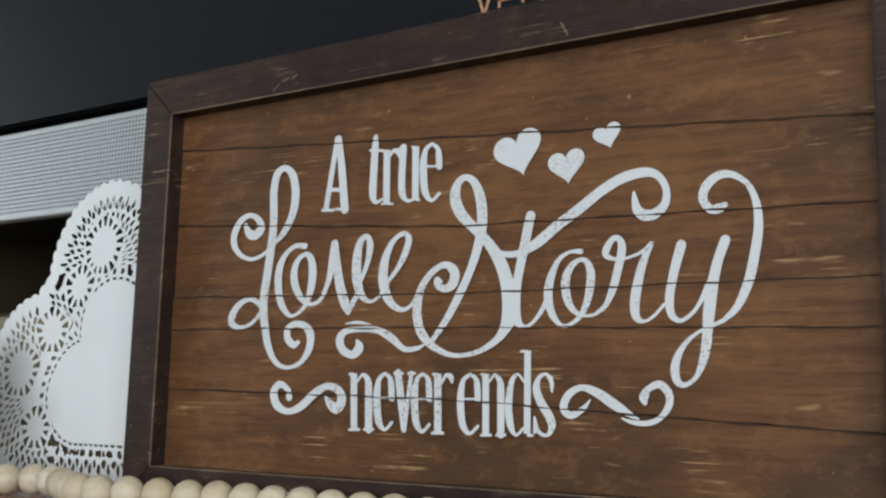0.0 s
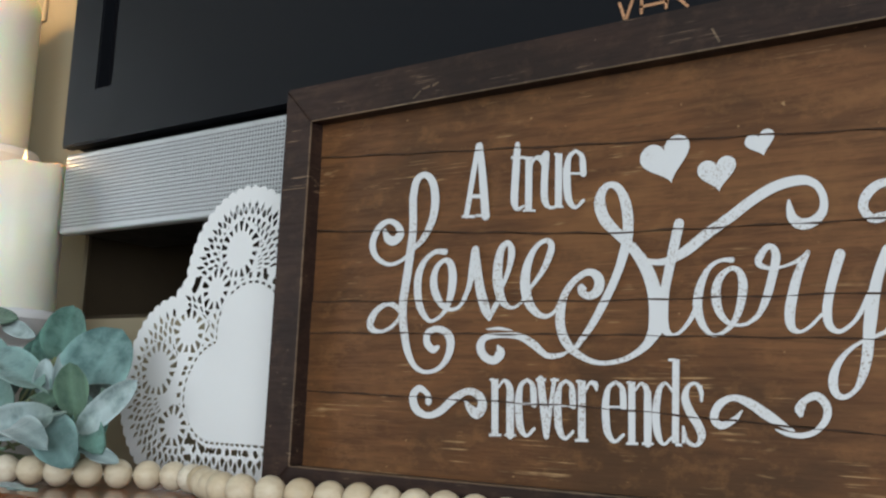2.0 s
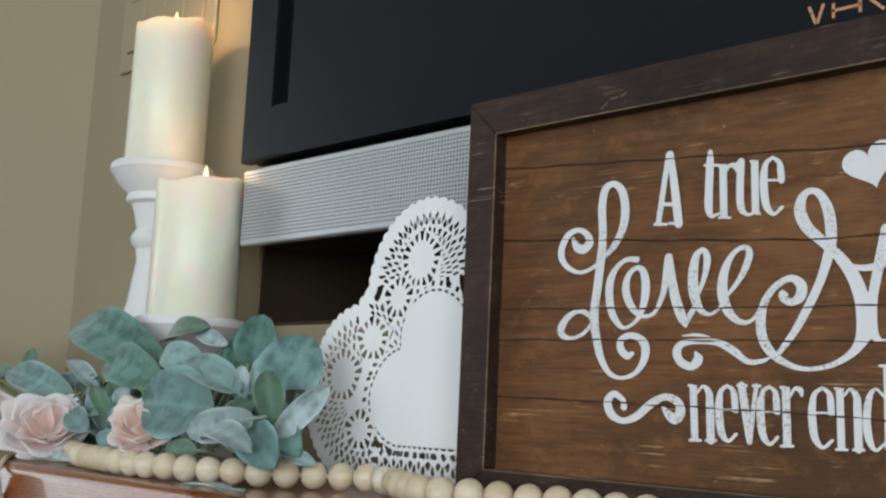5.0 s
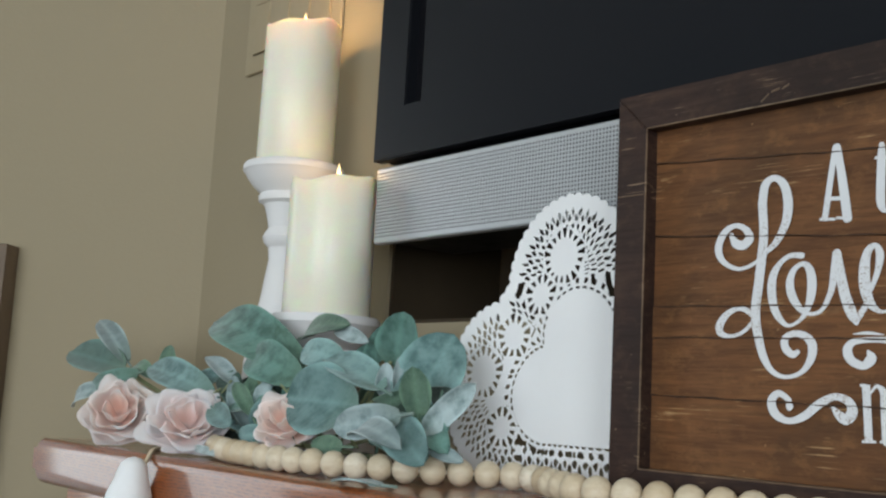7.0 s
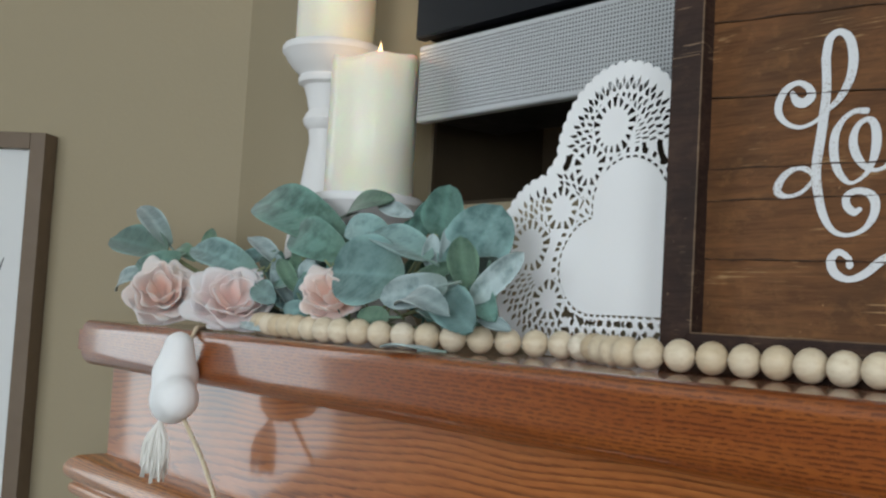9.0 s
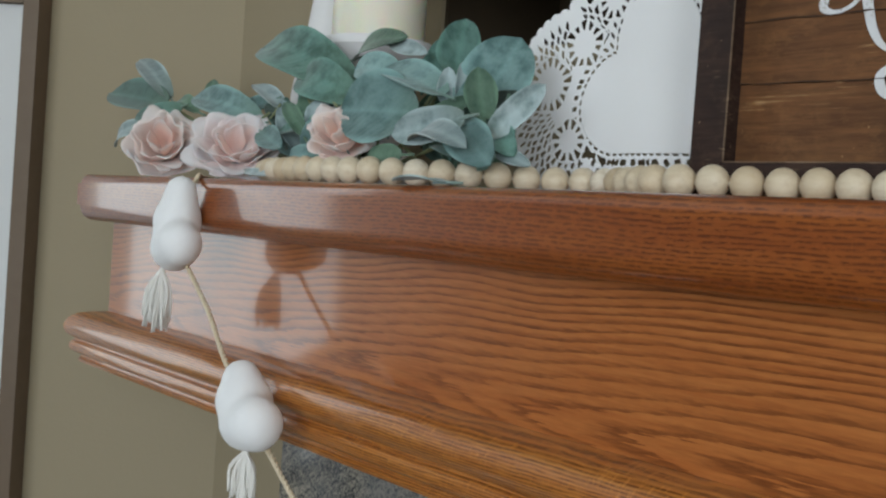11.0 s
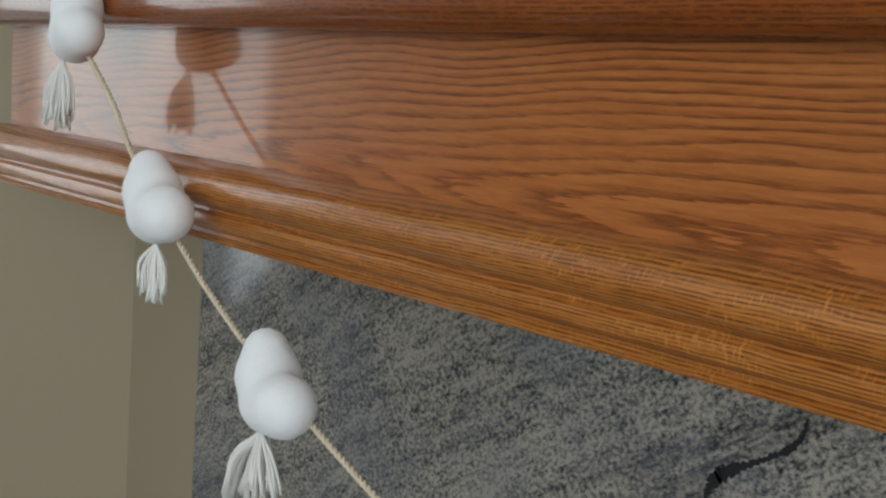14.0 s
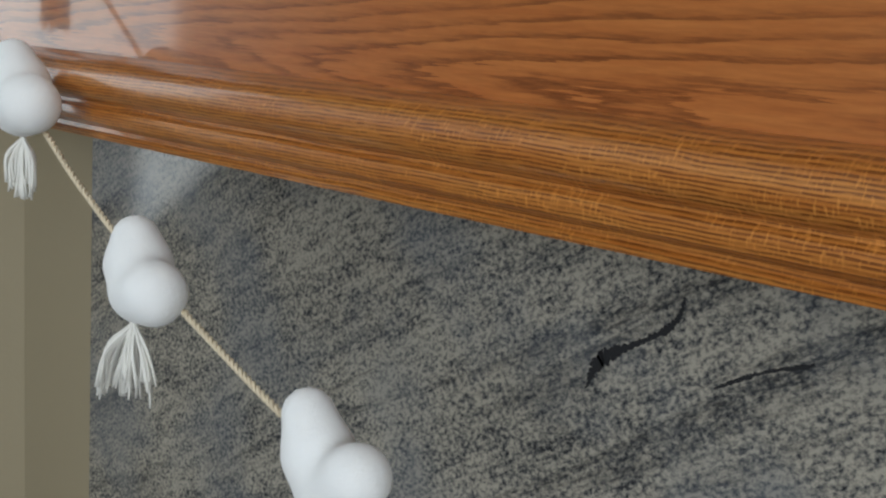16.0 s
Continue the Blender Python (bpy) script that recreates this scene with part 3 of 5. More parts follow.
def sign_wood(name, base, dark, light, worn, amount):
    """Stained, distressed board: streaky grain along x, smoky patches, pale scratches in groups."""
    m = Mat(name, rough=0.62)
    m.b.inputs["Specular IOR Level"].default_value = 0.3
    v = m.coord
    fibre = m.noise(m.mapped((26, 120, 330), src=v), 1.0, 5, 0.72)
    streak = m.noise(m.mapped((7, 30, 48), (0, 4, 0), src=v), 1.0, 5, 0.62, 1.1)
    smoke = m.noise(m.mapped((1, 1, 1.5), src=v), 7.0, 5, 0.62, 0.6)
    c = m.ramp(streak, (0.30, tuple((p + q) / 2 for p, q in zip(base, dark))), (0.50, base), (0.72, tuple((p + q) / 2 for p, q in zip(base, light))))
    c = m.mix(m.math("MULTIPLY", m.ramp(fibre, (0.42, 0.0), (0.64, 1.0)), 0.58), c, dark)
    c = m.mix(m.ramp(smoke, (0.46, 0.0), (0.64, 0.80)), c, tuple(x * k for x, k in zip(base, (0.40, 0.46, 0.52))))
    c = m.mix(m.ramp(smoke, (0.30, 0.55), (0.44, 0.0)), c, light)
    mott = m.noise(m.mapped((60, 60, 90), src=v), 1.0, 4, 0.7)
    c = m.mix(m.ramp(mott, (0.52, 0.0), (0.68, 0.45)), c, light)
    scr = m.noise(m.mapped((13, 90, 620), (0, 5, 0), src=v), 1.0, 3, 0.6, 0.25)
    area = m.noise(m.mapped((1.2, 1, 2.2), src=v), 19, 3, 0.6)
    wear = m.math("MULTIPLY", m.ramp(scr, (0.56, 0.0), (0.64, 1.0)), m.ramp(area, (0.55, 0.0), (0.66, amount)))
    c = m.mix(wear, c, worn)
    hair = m.noise(m.mapped((40, 60, 240), (0, 38, 0), src=v), 1.0, 2, 0.5)
    c = m.mix(m.math("MULTIPLY", m.ramp(hair, (0.68, 0.0), (0.73, 0.5)), m.ramp(area, (0.48, 0.0), (0.58, 1.0))), c, worn)
    speck = m.noise(v, 260, 2, 0.5)
    c = m.mix(m.ramp(speck, (0.73, 0.0), (0.77, 0.6)), c, worn)
    m.color(c)
    m.rough(m.ramp(fibre, (0.3, 0.45), (0.7, 0.68)))
    m.bump(m.math("ADD", fibre, m.math("MULTIPLY", wear, -0.6)), 0.4, 0.0008)
    return m.done()


panel_mat = sign_wood("stained_planks", (0.166, 0.070, 0.026), (0.060, 0.025, 0.010), (0.240, 0.112, 0.042), (0.44, 0.27, 0.13), 0.9)
sframe_mat = sign_wood("worn_frame", (0.042, 0.021, 0.015), (0.017, 0.009, 0.008), (0.085, 0.047, 0.030), (0.30, 0.20, 0.13), 0.75)
edge_mat = sign_wood("bare_edge", (0.22, 0.14, 0.085), (0.05, 0.03, 0.02), (0.36, 0.25, 0.165), (0.50, 0.37, 0.25), 0.9)
W, H = SG_X1 - SG_X0, SG_TOP - MANTEL
PANEL_Y = 0.011
# plank joints, from the top: heights at the sign's start, middle and end
JOINTS = [(0.2250, 0.2090, 0.1935), (0.1760, 0.1600, 0.1555), (0.1295, 0.1238, 0.1235), (0.1092, 0.1060, 0.1015), (0.0722, 0.0682, 0.0570)]


def joint_z(j, u):
    a, b, c = j
    return a + (b - a) * u * 2 if u < 0.5 else b + (c - b) * (u - 0.5) * 2


edges_z = [(H - SG_W + 0.004,) * 3] + JOINTS + [(SG_W - 0.004,) * 3]
for i, (top, low) in enumerate(zip(edges_z, edges_z[1:])):
    bm = bmesh.new()
    gap = 0.0003
    n = 24
    rows = [[], [], [], []]
    for k in range(n + 1):
        u = k / n
        x = SG_W - 0.004 + u * (W - 2 * SG_W + 0.008)
        wob = 0.0003 * math.sin(k * 2.3 + i)
        zt, zl = joint_z(top, u) - gap + wob, joint_z(low, u) + gap + wob
        d = PANEL_Y + 0.0004 * ((i * 7) % 3)
        rows[0].append(bm.verts.new((x, d + 0.010, zl)))
        rows[1].append(bm.verts.new((x, d, zl)))
        rows[2].append(bm.verts.new((x, d, zt)))
        rows[3].append(bm.verts.new((x, d + 0.010, zt)))
    for a, b in zip(rows, rows[1:]):
        for k in range(n):
            bm.faces.new((a[k], a[k + 1], b[k + 1], b[k]))
    part("plank", bm, panel_mat, sign, "", 20)
part("backing", boxed((SG_W - 0.006, PANEL_Y + 0.009, SG_W - 0.006), (W - SG_W + 0.006, PANEL_Y + 0.013, H - SG_W + 0.006)), niche_mat, sign)


def frame_rail(name, x0, x1, z0, z1, mitre, axis):
    """A frame rail with mitred ends: a trapezium in the sign's plane, 30 mm deep."""
    bm = bmesh.new()
    if axis == "x":
        inner = mitre
        q = [(x0, z0 if inner > 0 else z1), (x1, z0 if inner > 0 else z1), (x1 - SG_W, z1 if inner > 0 else z0), (x0 + SG_W, z1 if inner > 0 else z0)]
    else:
        q = [(x0 if mitre > 0 else x1, z0), (x0 if mitre > 0 else x1, z1), (x1 if mitre > 0 else x0, z1 - SG_W), (x1 if mitre > 0 else x0, z0 + SG_W)]
    a = [bm.verts.new((x, 0, z)) for x, z in q]
    b = [bm.verts.new((x, 0.032, z)) for x, z in q]
    for k in range(4):
        bm.faces.new((a[k], a[(k + 1) % 4], b[(k + 1) % 4], b[k]))
    bm.faces.new(a)
    bm.faces.new(list(reversed(b)))
    bmesh.ops.recalc_face_normals(bm, faces=bm.faces)
    bmesh.ops.bevel(bm, geom=list(bm.edges), offset=0.0009, segments=2, affect="EDGES")
    return part(name, bm, sframe_mat, sign, "", 30)


frame_rail("frame_rail", 0, W, 0, SG_W, 1, "x")
frame_rail("frame_rail", 0, W, H - SG_W, H, -1, "x")
frame_rail("frame_rail", 0, SG_W, 0, H, 1, "z")
frame_rail("frame_rail", W - SG_W, W, 0, H, -1, "z")

# rubbed, bare arrises along the rails' inner edges
for name, lo, hi in (("worn_edge", (SG_W, -0.0003, H - SG_W - 0.0002), (W - SG_W, 0.0008, H - SG_W + 0.0008)),
                     ("worn_edge", (SG_W, -0.0003, SG_W - 0.0008), (W - SG_W, 0.0008, SG_W + 0.0002)),
                     ("worn_edge", (SG_W - 0.0007, -0.0003, SG_W), (SG_W + 0.0002, 0.0008, H - SG_W))):
    part(name, boxed(lo, hi, 0.0002, 1), edge_mat, sign)
# chips and dents in the top rail
for cx, cz, ln, an in ((0.114, H - 0.020, 0.007, 38), (0.121, H - 0.0165, 0.006, 10), (0.128, H - 0.0155, 0.005, 25), (0.306, H - 0.018, 0.009, -62), (0.365, H - 0.004, 0.012, 2)):
    b = boxed((-ln / 2, -0.0002, -0.0006), (ln / 2, 0.0003, 0.0006), 0.0002, 1)
    bmesh.ops.transform(b, matrix=pose(cx, 0, cz, 0, -an, 0), verts=b.verts)
    part("chip", b, edge_mat, sign)
part("rail_crack", boxed((0.0015, -0.0002, H * 0.745), (SG_W - 0.002, 0.0003, H * 0.745 + 0.0007), 0.0002, 1), edge_mat, sign)

# ---- framed print on the side wall ----
print_ob = thing("framed_print", CORNER + SIDE * 0.26 + Vector((0, 0, 0.92)), "white print with black brush script in a weathered brown box frame", "picture")
m = Matrix((SIDE.to_tuple() + (0,), SIDE_N.to_tuple() + (0,), (0, 0, 1, 0), (0, 0, 0, 1))).transposed()
m.translation = print_ob.location
print_ob.matrix_world = m
PW, PH, PF, PD = 0.42, 0.668, 0.022, 0.034
for n, lo, hi in (("frame_rail", (0, -PD, 0), (PF, -0.001, PH)), ("frame_rail", (PW - PF, -PD, 0), (PW, -0.001, PH)), ("frame_rail", (PF, -PD, 0), (PW - PF, -0.001, PF)), ("frame_rail", (PF, -PD, PH - PF), (PW - PF, -0.001, PH))):
    part(n, boxed(lo, hi, 0.0015), frame_dark, print_ob)
part("canvas", boxed((PF, -PD + 0.012, PF), (PW - PF, -0.002, PH - PF)), canvas, print_ob, "white canvas sheet")
for a0, z0, ln in ((0.052, 0.470, 0.055), (0.050, 0.225, 0.05)):
    pts = smooth_line([(a0 + 0.03, 0, z0 - 0.02), (a0 + 0.018, 0, z0 - 0.022), (a0 + 0.008, 0, z0 + 0.006), (a0, 0, z0 + ln * 0.55)], 6)
    b = tube([(p.x, -PD + 0.0118, p.z) for p in pts], [0.0035 - 0.003 * k / (len(pts) - 1) for k in range(len(pts))], 6)
    part("brush_stroke", b, ink, print_ob)

# ---- bead garland along the shelf ----


def bead_material():
    m = Mat("bead_wood", rough=0.5)
    r = m.random()
    fibre = m.noise(m.mapped((70, 330, 330)), 1.0, 3, 0.6)
    c = m.ramp(r, (0.0, (0.61, 0.49, 0.33)), (0.35, (0.74, 0.645, 0.49)), (0.65, (0.67, 0.56, 0.40)), (1.0, (0.80, 0.72, 0.585)))
    m.color(m.mix(m.ramp(fibre, (0.42, 0.0), (0.66, 0.38)), c, (0.50, 0.37, 0.22), "MIX"))
    m.bump(fibre, 0.15, 0.0005)
    return m.done()


bead_mat = bead_material()
BR = 0.0101
garland = thing("bead_garland", (-0.77, 0.466, MANTEL), "string of round natural wood beads lying along the mantel", "garland")
CHAIN = [(-1.00, 0.480), (-0.957, 0.462), (-0.927, 0.455), (-0.885, 0.449), (-0.832, 0.449), (-0.800, 0.455), (-0.770, 0.466), (-0.728, 0.488), (-0.703, 0.521), (-0.687, 0.533), (-0.667, 0.539),
         (-0.643, 0.534), (-0.621, 0.521), (-0.595, 0.508), (-0.575, 0.500), (-0.557, 0.502), (-0.537, 0.508), (-0.508, 0.5165), (-0.471, 0.521), (-0.42, 0.522), (-0.30, 0.522), (-0.15, 0.522)]
line = smooth_line([(x, y, 0) for x, y in CHAIN], 240)
bead_mesh = bpy.data.meshes.new("bead")
bm = bmesh.new()
bmesh.ops.create_uvsphere(bm, u_segments=20, v_segments=12, radius=BR)
for v in bm.verts:
    v.co.x *= 0.97
bm.to_mesh(bead_mesh)
bm.free()
for p in bead_mesh.polygons:
    p.use_smooth = True
bead_mesh.materials.append(bead_mat)
rng = random.Random(5)
last = None
string_pts = []
for p, q in zip(line, line[1:]):
    if last is None or (p - last).length >= BR * 2 * 0.985:
        o = new("bead", bead_mesh)
        o.parent = garland
        d = (q - p).normalized()
        o.matrix_basis = Matrix.Translation(Vector((p.x, p.y, MANTEL + BR + rng.uniform(0, 0.0006))) - Vector(garland.location)) @ pose(0, 0, 0, rng.uniform(0, 360), rng.uniform(-9, 9), math.degrees(math.atan2(d.y, d.x)) + rng.uniform(-10, 10))
        string_pts.append((p.x - garland.location.x, p.y - garland.location.y, BR))
        last = p
part("string", tube(string_pts, 0.0012, 6), yarn_mat, garland)

# ---- felt heart garland hanging over the edge ----


def felt_material():
    m = Mat("wool_felt", rough=0.95)
    n = m.noise(m.coord, 420, 5, 0.7)
    big = m.noise(m.coord, 45, 3)
    m.color(m.mix(m.math("MULTIPLY", big, 0.3), (0.93, 0.935, 0.945), (0.88, 0.885, 0.90)))
    m.b.inputs["Sheen Weight"].default_value = 0.4
    m.bump(m.math("ADD", n, big), 0.5, 0.0012)
    return m.done()


felt = felt_material()


def star_mesh(dist, center, level=4, far=0.2):
    """The skin of a solid seen from its centre: dist is below zero inside."""
    bm = bmesh.new()
    bmesh.ops.create_icosphere(bm, subdivisions=level, radius=1)
    for v in bm.verts:
        d = v.co.normalized()
        lo, hi = 0.0, far
        for _ in range(22):
            mid = (lo + hi) / 2
            if dist(center + d * mid) < 0:
                lo = mid
            else:
                hi = mid
        v.co = center + d * lo
    return bm


def capsule(p, a, b, r0, r1):
    ab = b - a
    t = max(0, min(1, (p - a).dot(ab) / ab.dot(ab)))
    return (p - a - ab * t).length - (r0 + (r1 - r0) * t)


def smin(a, b, k):
    h = max(k - abs(a - b), 0) / k
    return min(a, b) - h * h * k / 4


def felt_heart(a, b, c, r0, r1, rb):
    """A puffed heart: lobes at a and b that run together at the tip c."""
    a = a.lerp(c, -0.06)
    m = a.lerp(c, 0.5) + Vector((-0.001, 0, 0))
    b = b.lerp(c, -0.04) + Vector((0.0015, -0.002, 0))
    d = b + (c - b) * 0.62 + Vector((0.001, -0.003, -0.001))

    def dist(p):
        egg = smin(capsule(p, a, m, r0 * 0.90, rb * 1.07), capsule(p, m, c, rb * 1.07, rb * 1.06), 0.004)
        return smin(egg, capsule(p, b, d, r1 * 0.96, r1 * 0.90), 0.009)

    return star_mesh(dist, (a + b + c * 2) / 4, 4, 0.12)


def tassel(top, ln, spread, lean, n, seed):
    """A cotton tassel: loose yarns of a few strands each, uneven in length, falling from a knot."""
    rg = random.Random(seed + 5)
    bm = bmesh.new()
    for yarn in range(n):
        an = rg.uniform(0, 2 * math.pi)
        s = spread * 1.55 * math.sqrt(rg.random())
        long = ln * rg.uniform(0.72, 1.06)
        e = Vector((s * math.cos(an) + lean, s * math.sin(an) * 0.6, -long))
        bow = Vector((rg.uniform(-.004, .004), rg.uniform(-.003, .003), 0))
        for k in range(rg.randint(4, 6)):
            off = Vector((rg.uniform(-1, 1), rg.uniform(-1, 1), rg.uniform(-1.5, 1.5))) * 0.0016
            pts = smooth_line([top, top + e * 0.14 + off * 0.3, top + Vector((e.x * 0.75, e.y * 0.75, e.z * 0.5)) + bow + off * 0.5, top + e + off + bow * 0.4], 3)
            tube(pts, [0.0010 * (1 - 0.3 * i / (len(pts) - 1)) for i in range(len(pts))], 5, bm)
    return bm


hearts = thing("felt_heart_garland", (-0.9, 0.41, MANTEL), "white felt hearts with cotton tassels on jute twine over the mantel", "garland")
HG = Vector(hearts.location)
# for each heart: upper lobe, round lobe, tip, knot of the tassel
HEARTS = [((-1.0055, 0.4045, 1.3335), (-0.9864, 0.398, 1.2935), (-1.0075, 0.403, 1.2890), 0.0150, 0.0190, 0.0178),
          ((-0.8744, 0.400, 1.1980), (-0.8375, 0.393, 1.1740), (-0.8606, 0.399, 1.1715), 0.0162, 0.0206, 0.0190),
          ((-0.7178, 0.398, 1.1040), (-0.6860, 0.391, 1.0810), (-0.7080, 0.397, 1.0790), 0.0160, 0.0200, 0.0182),
          ((-0.5531, 0.396, 1.0440), (-0.5110, 0.390, 1.0290), (-0.5330, 0.395, 1.0120), 0.0155, 0.0178, 0.0170)]
TASSELS = [((-1.0245, 0.401, 1.2745), 0.054, 0.012, -0.006), ((-0.8600, 0.399, 1.1525), 0.040, 0.009, -0.001), ((-0.7200, 0.398, 1.0560), 0.048, 0.017, -0.005), ((-0.5450, 0.396, 0.9900), 0.045, 0.014, 0.0)]
for i, (a, b, c, r0, r1, rb) in enumerate(HEARTS):
    heart = part("heart", felt_heart(Vector(a) - HG, Vector(b) - HG, Vector(c) - HG, r0, r1, rb), felt, hearts, "white felted wool heart", 180)
    top, ln, sp, lean = TASSELS[i]
    part("tassel", tassel(Vector(top) - HG, ln, sp, lean, 34, i), yarn_mat, heart, "cream cotton tassel", 180)


def twist(pts, r, strands=2, turns=118):
    """Twisted twine: strands winding round the line."""
    bm = bmesh.new()
    pts = [Vector(p) for p in pts]
    total = sum((b - a).length for a, b in zip(pts, pts[1:]))
    n = int(total / 0.0013)
    acc, samples, i, pos = 0, [], 0, 0.0
    seg = [(b - a).length for a, b in zip(pts, pts[1:])]
    for k in range(n + 1):
        want = total * k / n
        while i < len(seg) - 1 and acc + seg[i] < want:
            acc += seg[i]
            i += 1
        samples.append(pts[i].lerp(pts[i + 1], min(1, (want - acc) / max(seg[i], 1e-9))))
    for s in range(strands):
        row = []
        for k, p in enumerate(samples):
            d = (samples[min(k + 1, n)] - samples[max(k - 1, 0)]).normalized()
            x = d.orthogonal().normalized()
            y = d.cross(x)
            a = 2 * math.pi * (s / strands) + total * k / n * turns * 6.2
            row.append(p + (x * math.cos(a) + y * math.sin(a)) * r)
        tube(row, r * 1.05, 5, bm)
    return bm


def twine(pts):
    part("twine", twist([Vector(p) - HG for p in smooth_line(pts, 6)], 0.0012), twine_mat, hearts, "twisted jute twine", 180)


twine([(-1.130, 0.500, 1.3515), (-1.070, 0.455, 1.3515), (-1.022, 0.428, 1.3515), (-1.006, 0.414, 1.340)])
twine([(-0.990, 0.403, 1.282), (-0.9850, 0.404, 1.276), (-0.946, 0.405, 1.244), (-0.910, 0.402, 1.2125), (-0.900, 0.402, 1.204)])
twine([(-0.840, 0.402, 1.160), (-0.8335, 0.402, 1.154), (-0.80, 0.402, 1.132), (-0.757, 0.401, 1.1095), (-0.745, 0.401, 1.104)])
twine([(-0.680, 0.400, 1.078), (-0.6705, 0.400, 1.072), (-0.63, 0.400, 1.056), (-0.584, 0.399, 1.040), (-0.575, 0.399, 1.038)])

# ---- paper doily ----
paper = make_plain("paper", (0.88, 0.885, 0.89), 0.8, 0, 0.03, 300, 0.15)
OUTER = [(Vector((-0.667, 1.5085)), 0.0635), (Vector((-0.725, 1.422)), 0.0715), (Vector((-0.692, 1.466)), 0.0545)]
OUTER_HULL = [(-0.725, 1.3525), (-0.553, 1.3525), (-0.600, 1.511), (-0.662, 1.511), (-0.725, 1.421)]
INNER = [(Vector((-0.653, 1.463)), 0.036), (Vector((-0.683, 1.420)), 0.036)]
INNER_HULL = [(-0.683, 1.384), (-0.575, 1.384), (-0.617, 1.463), (-0.653, 1.463), (-0.683, 1.420)]


def blob(X, Z, circles, hull):
    """Below zero inside a rounded heart made of discs and a hull."""
    d = np.full(X.shape, -9.0)
    for i in range(len(hull)):
        a, b = Vector(hull[i]), Vector(hull[(i + 1) % len(hull)])
        e = (b - a).normalized()
        d = np.maximum(d, (X - a.x) * e.y - (Z - a.y) * e.x)
    for c, r in circles:
        d = np.minimum(d, np.hypot(X - c.x, Z - c.y) - r)
    return d


def rim(n=900):
    """Places round the doily's edge and the running length there."""
    mid = Vector((-0.672, 1.435))
    an = np.linspace(0, 2 * np.pi, n, endpoint=False)
    lo, hi = np.zeros(n), np.full(n, 0.3)
    for _ in range(30):
        q = (lo + hi) / 2
        inside = blob(mid.x + q * np.cos(an), mid.y + q * np.sin(an), OUTER, OUTER_HULL) < 0
        lo, hi = np.where(inside, q, lo), np.where(inside, hi, q)
    x, z = mid.x + lo * np.cos(an), mid.y + lo * np.sin(an)
    step = np.hypot(np.diff(x, append=x[0]), np.diff(z, append=z[0]))
    return x, z, np.concatenate([[0], np.cumsum(step)[:-1]]), step.sum()


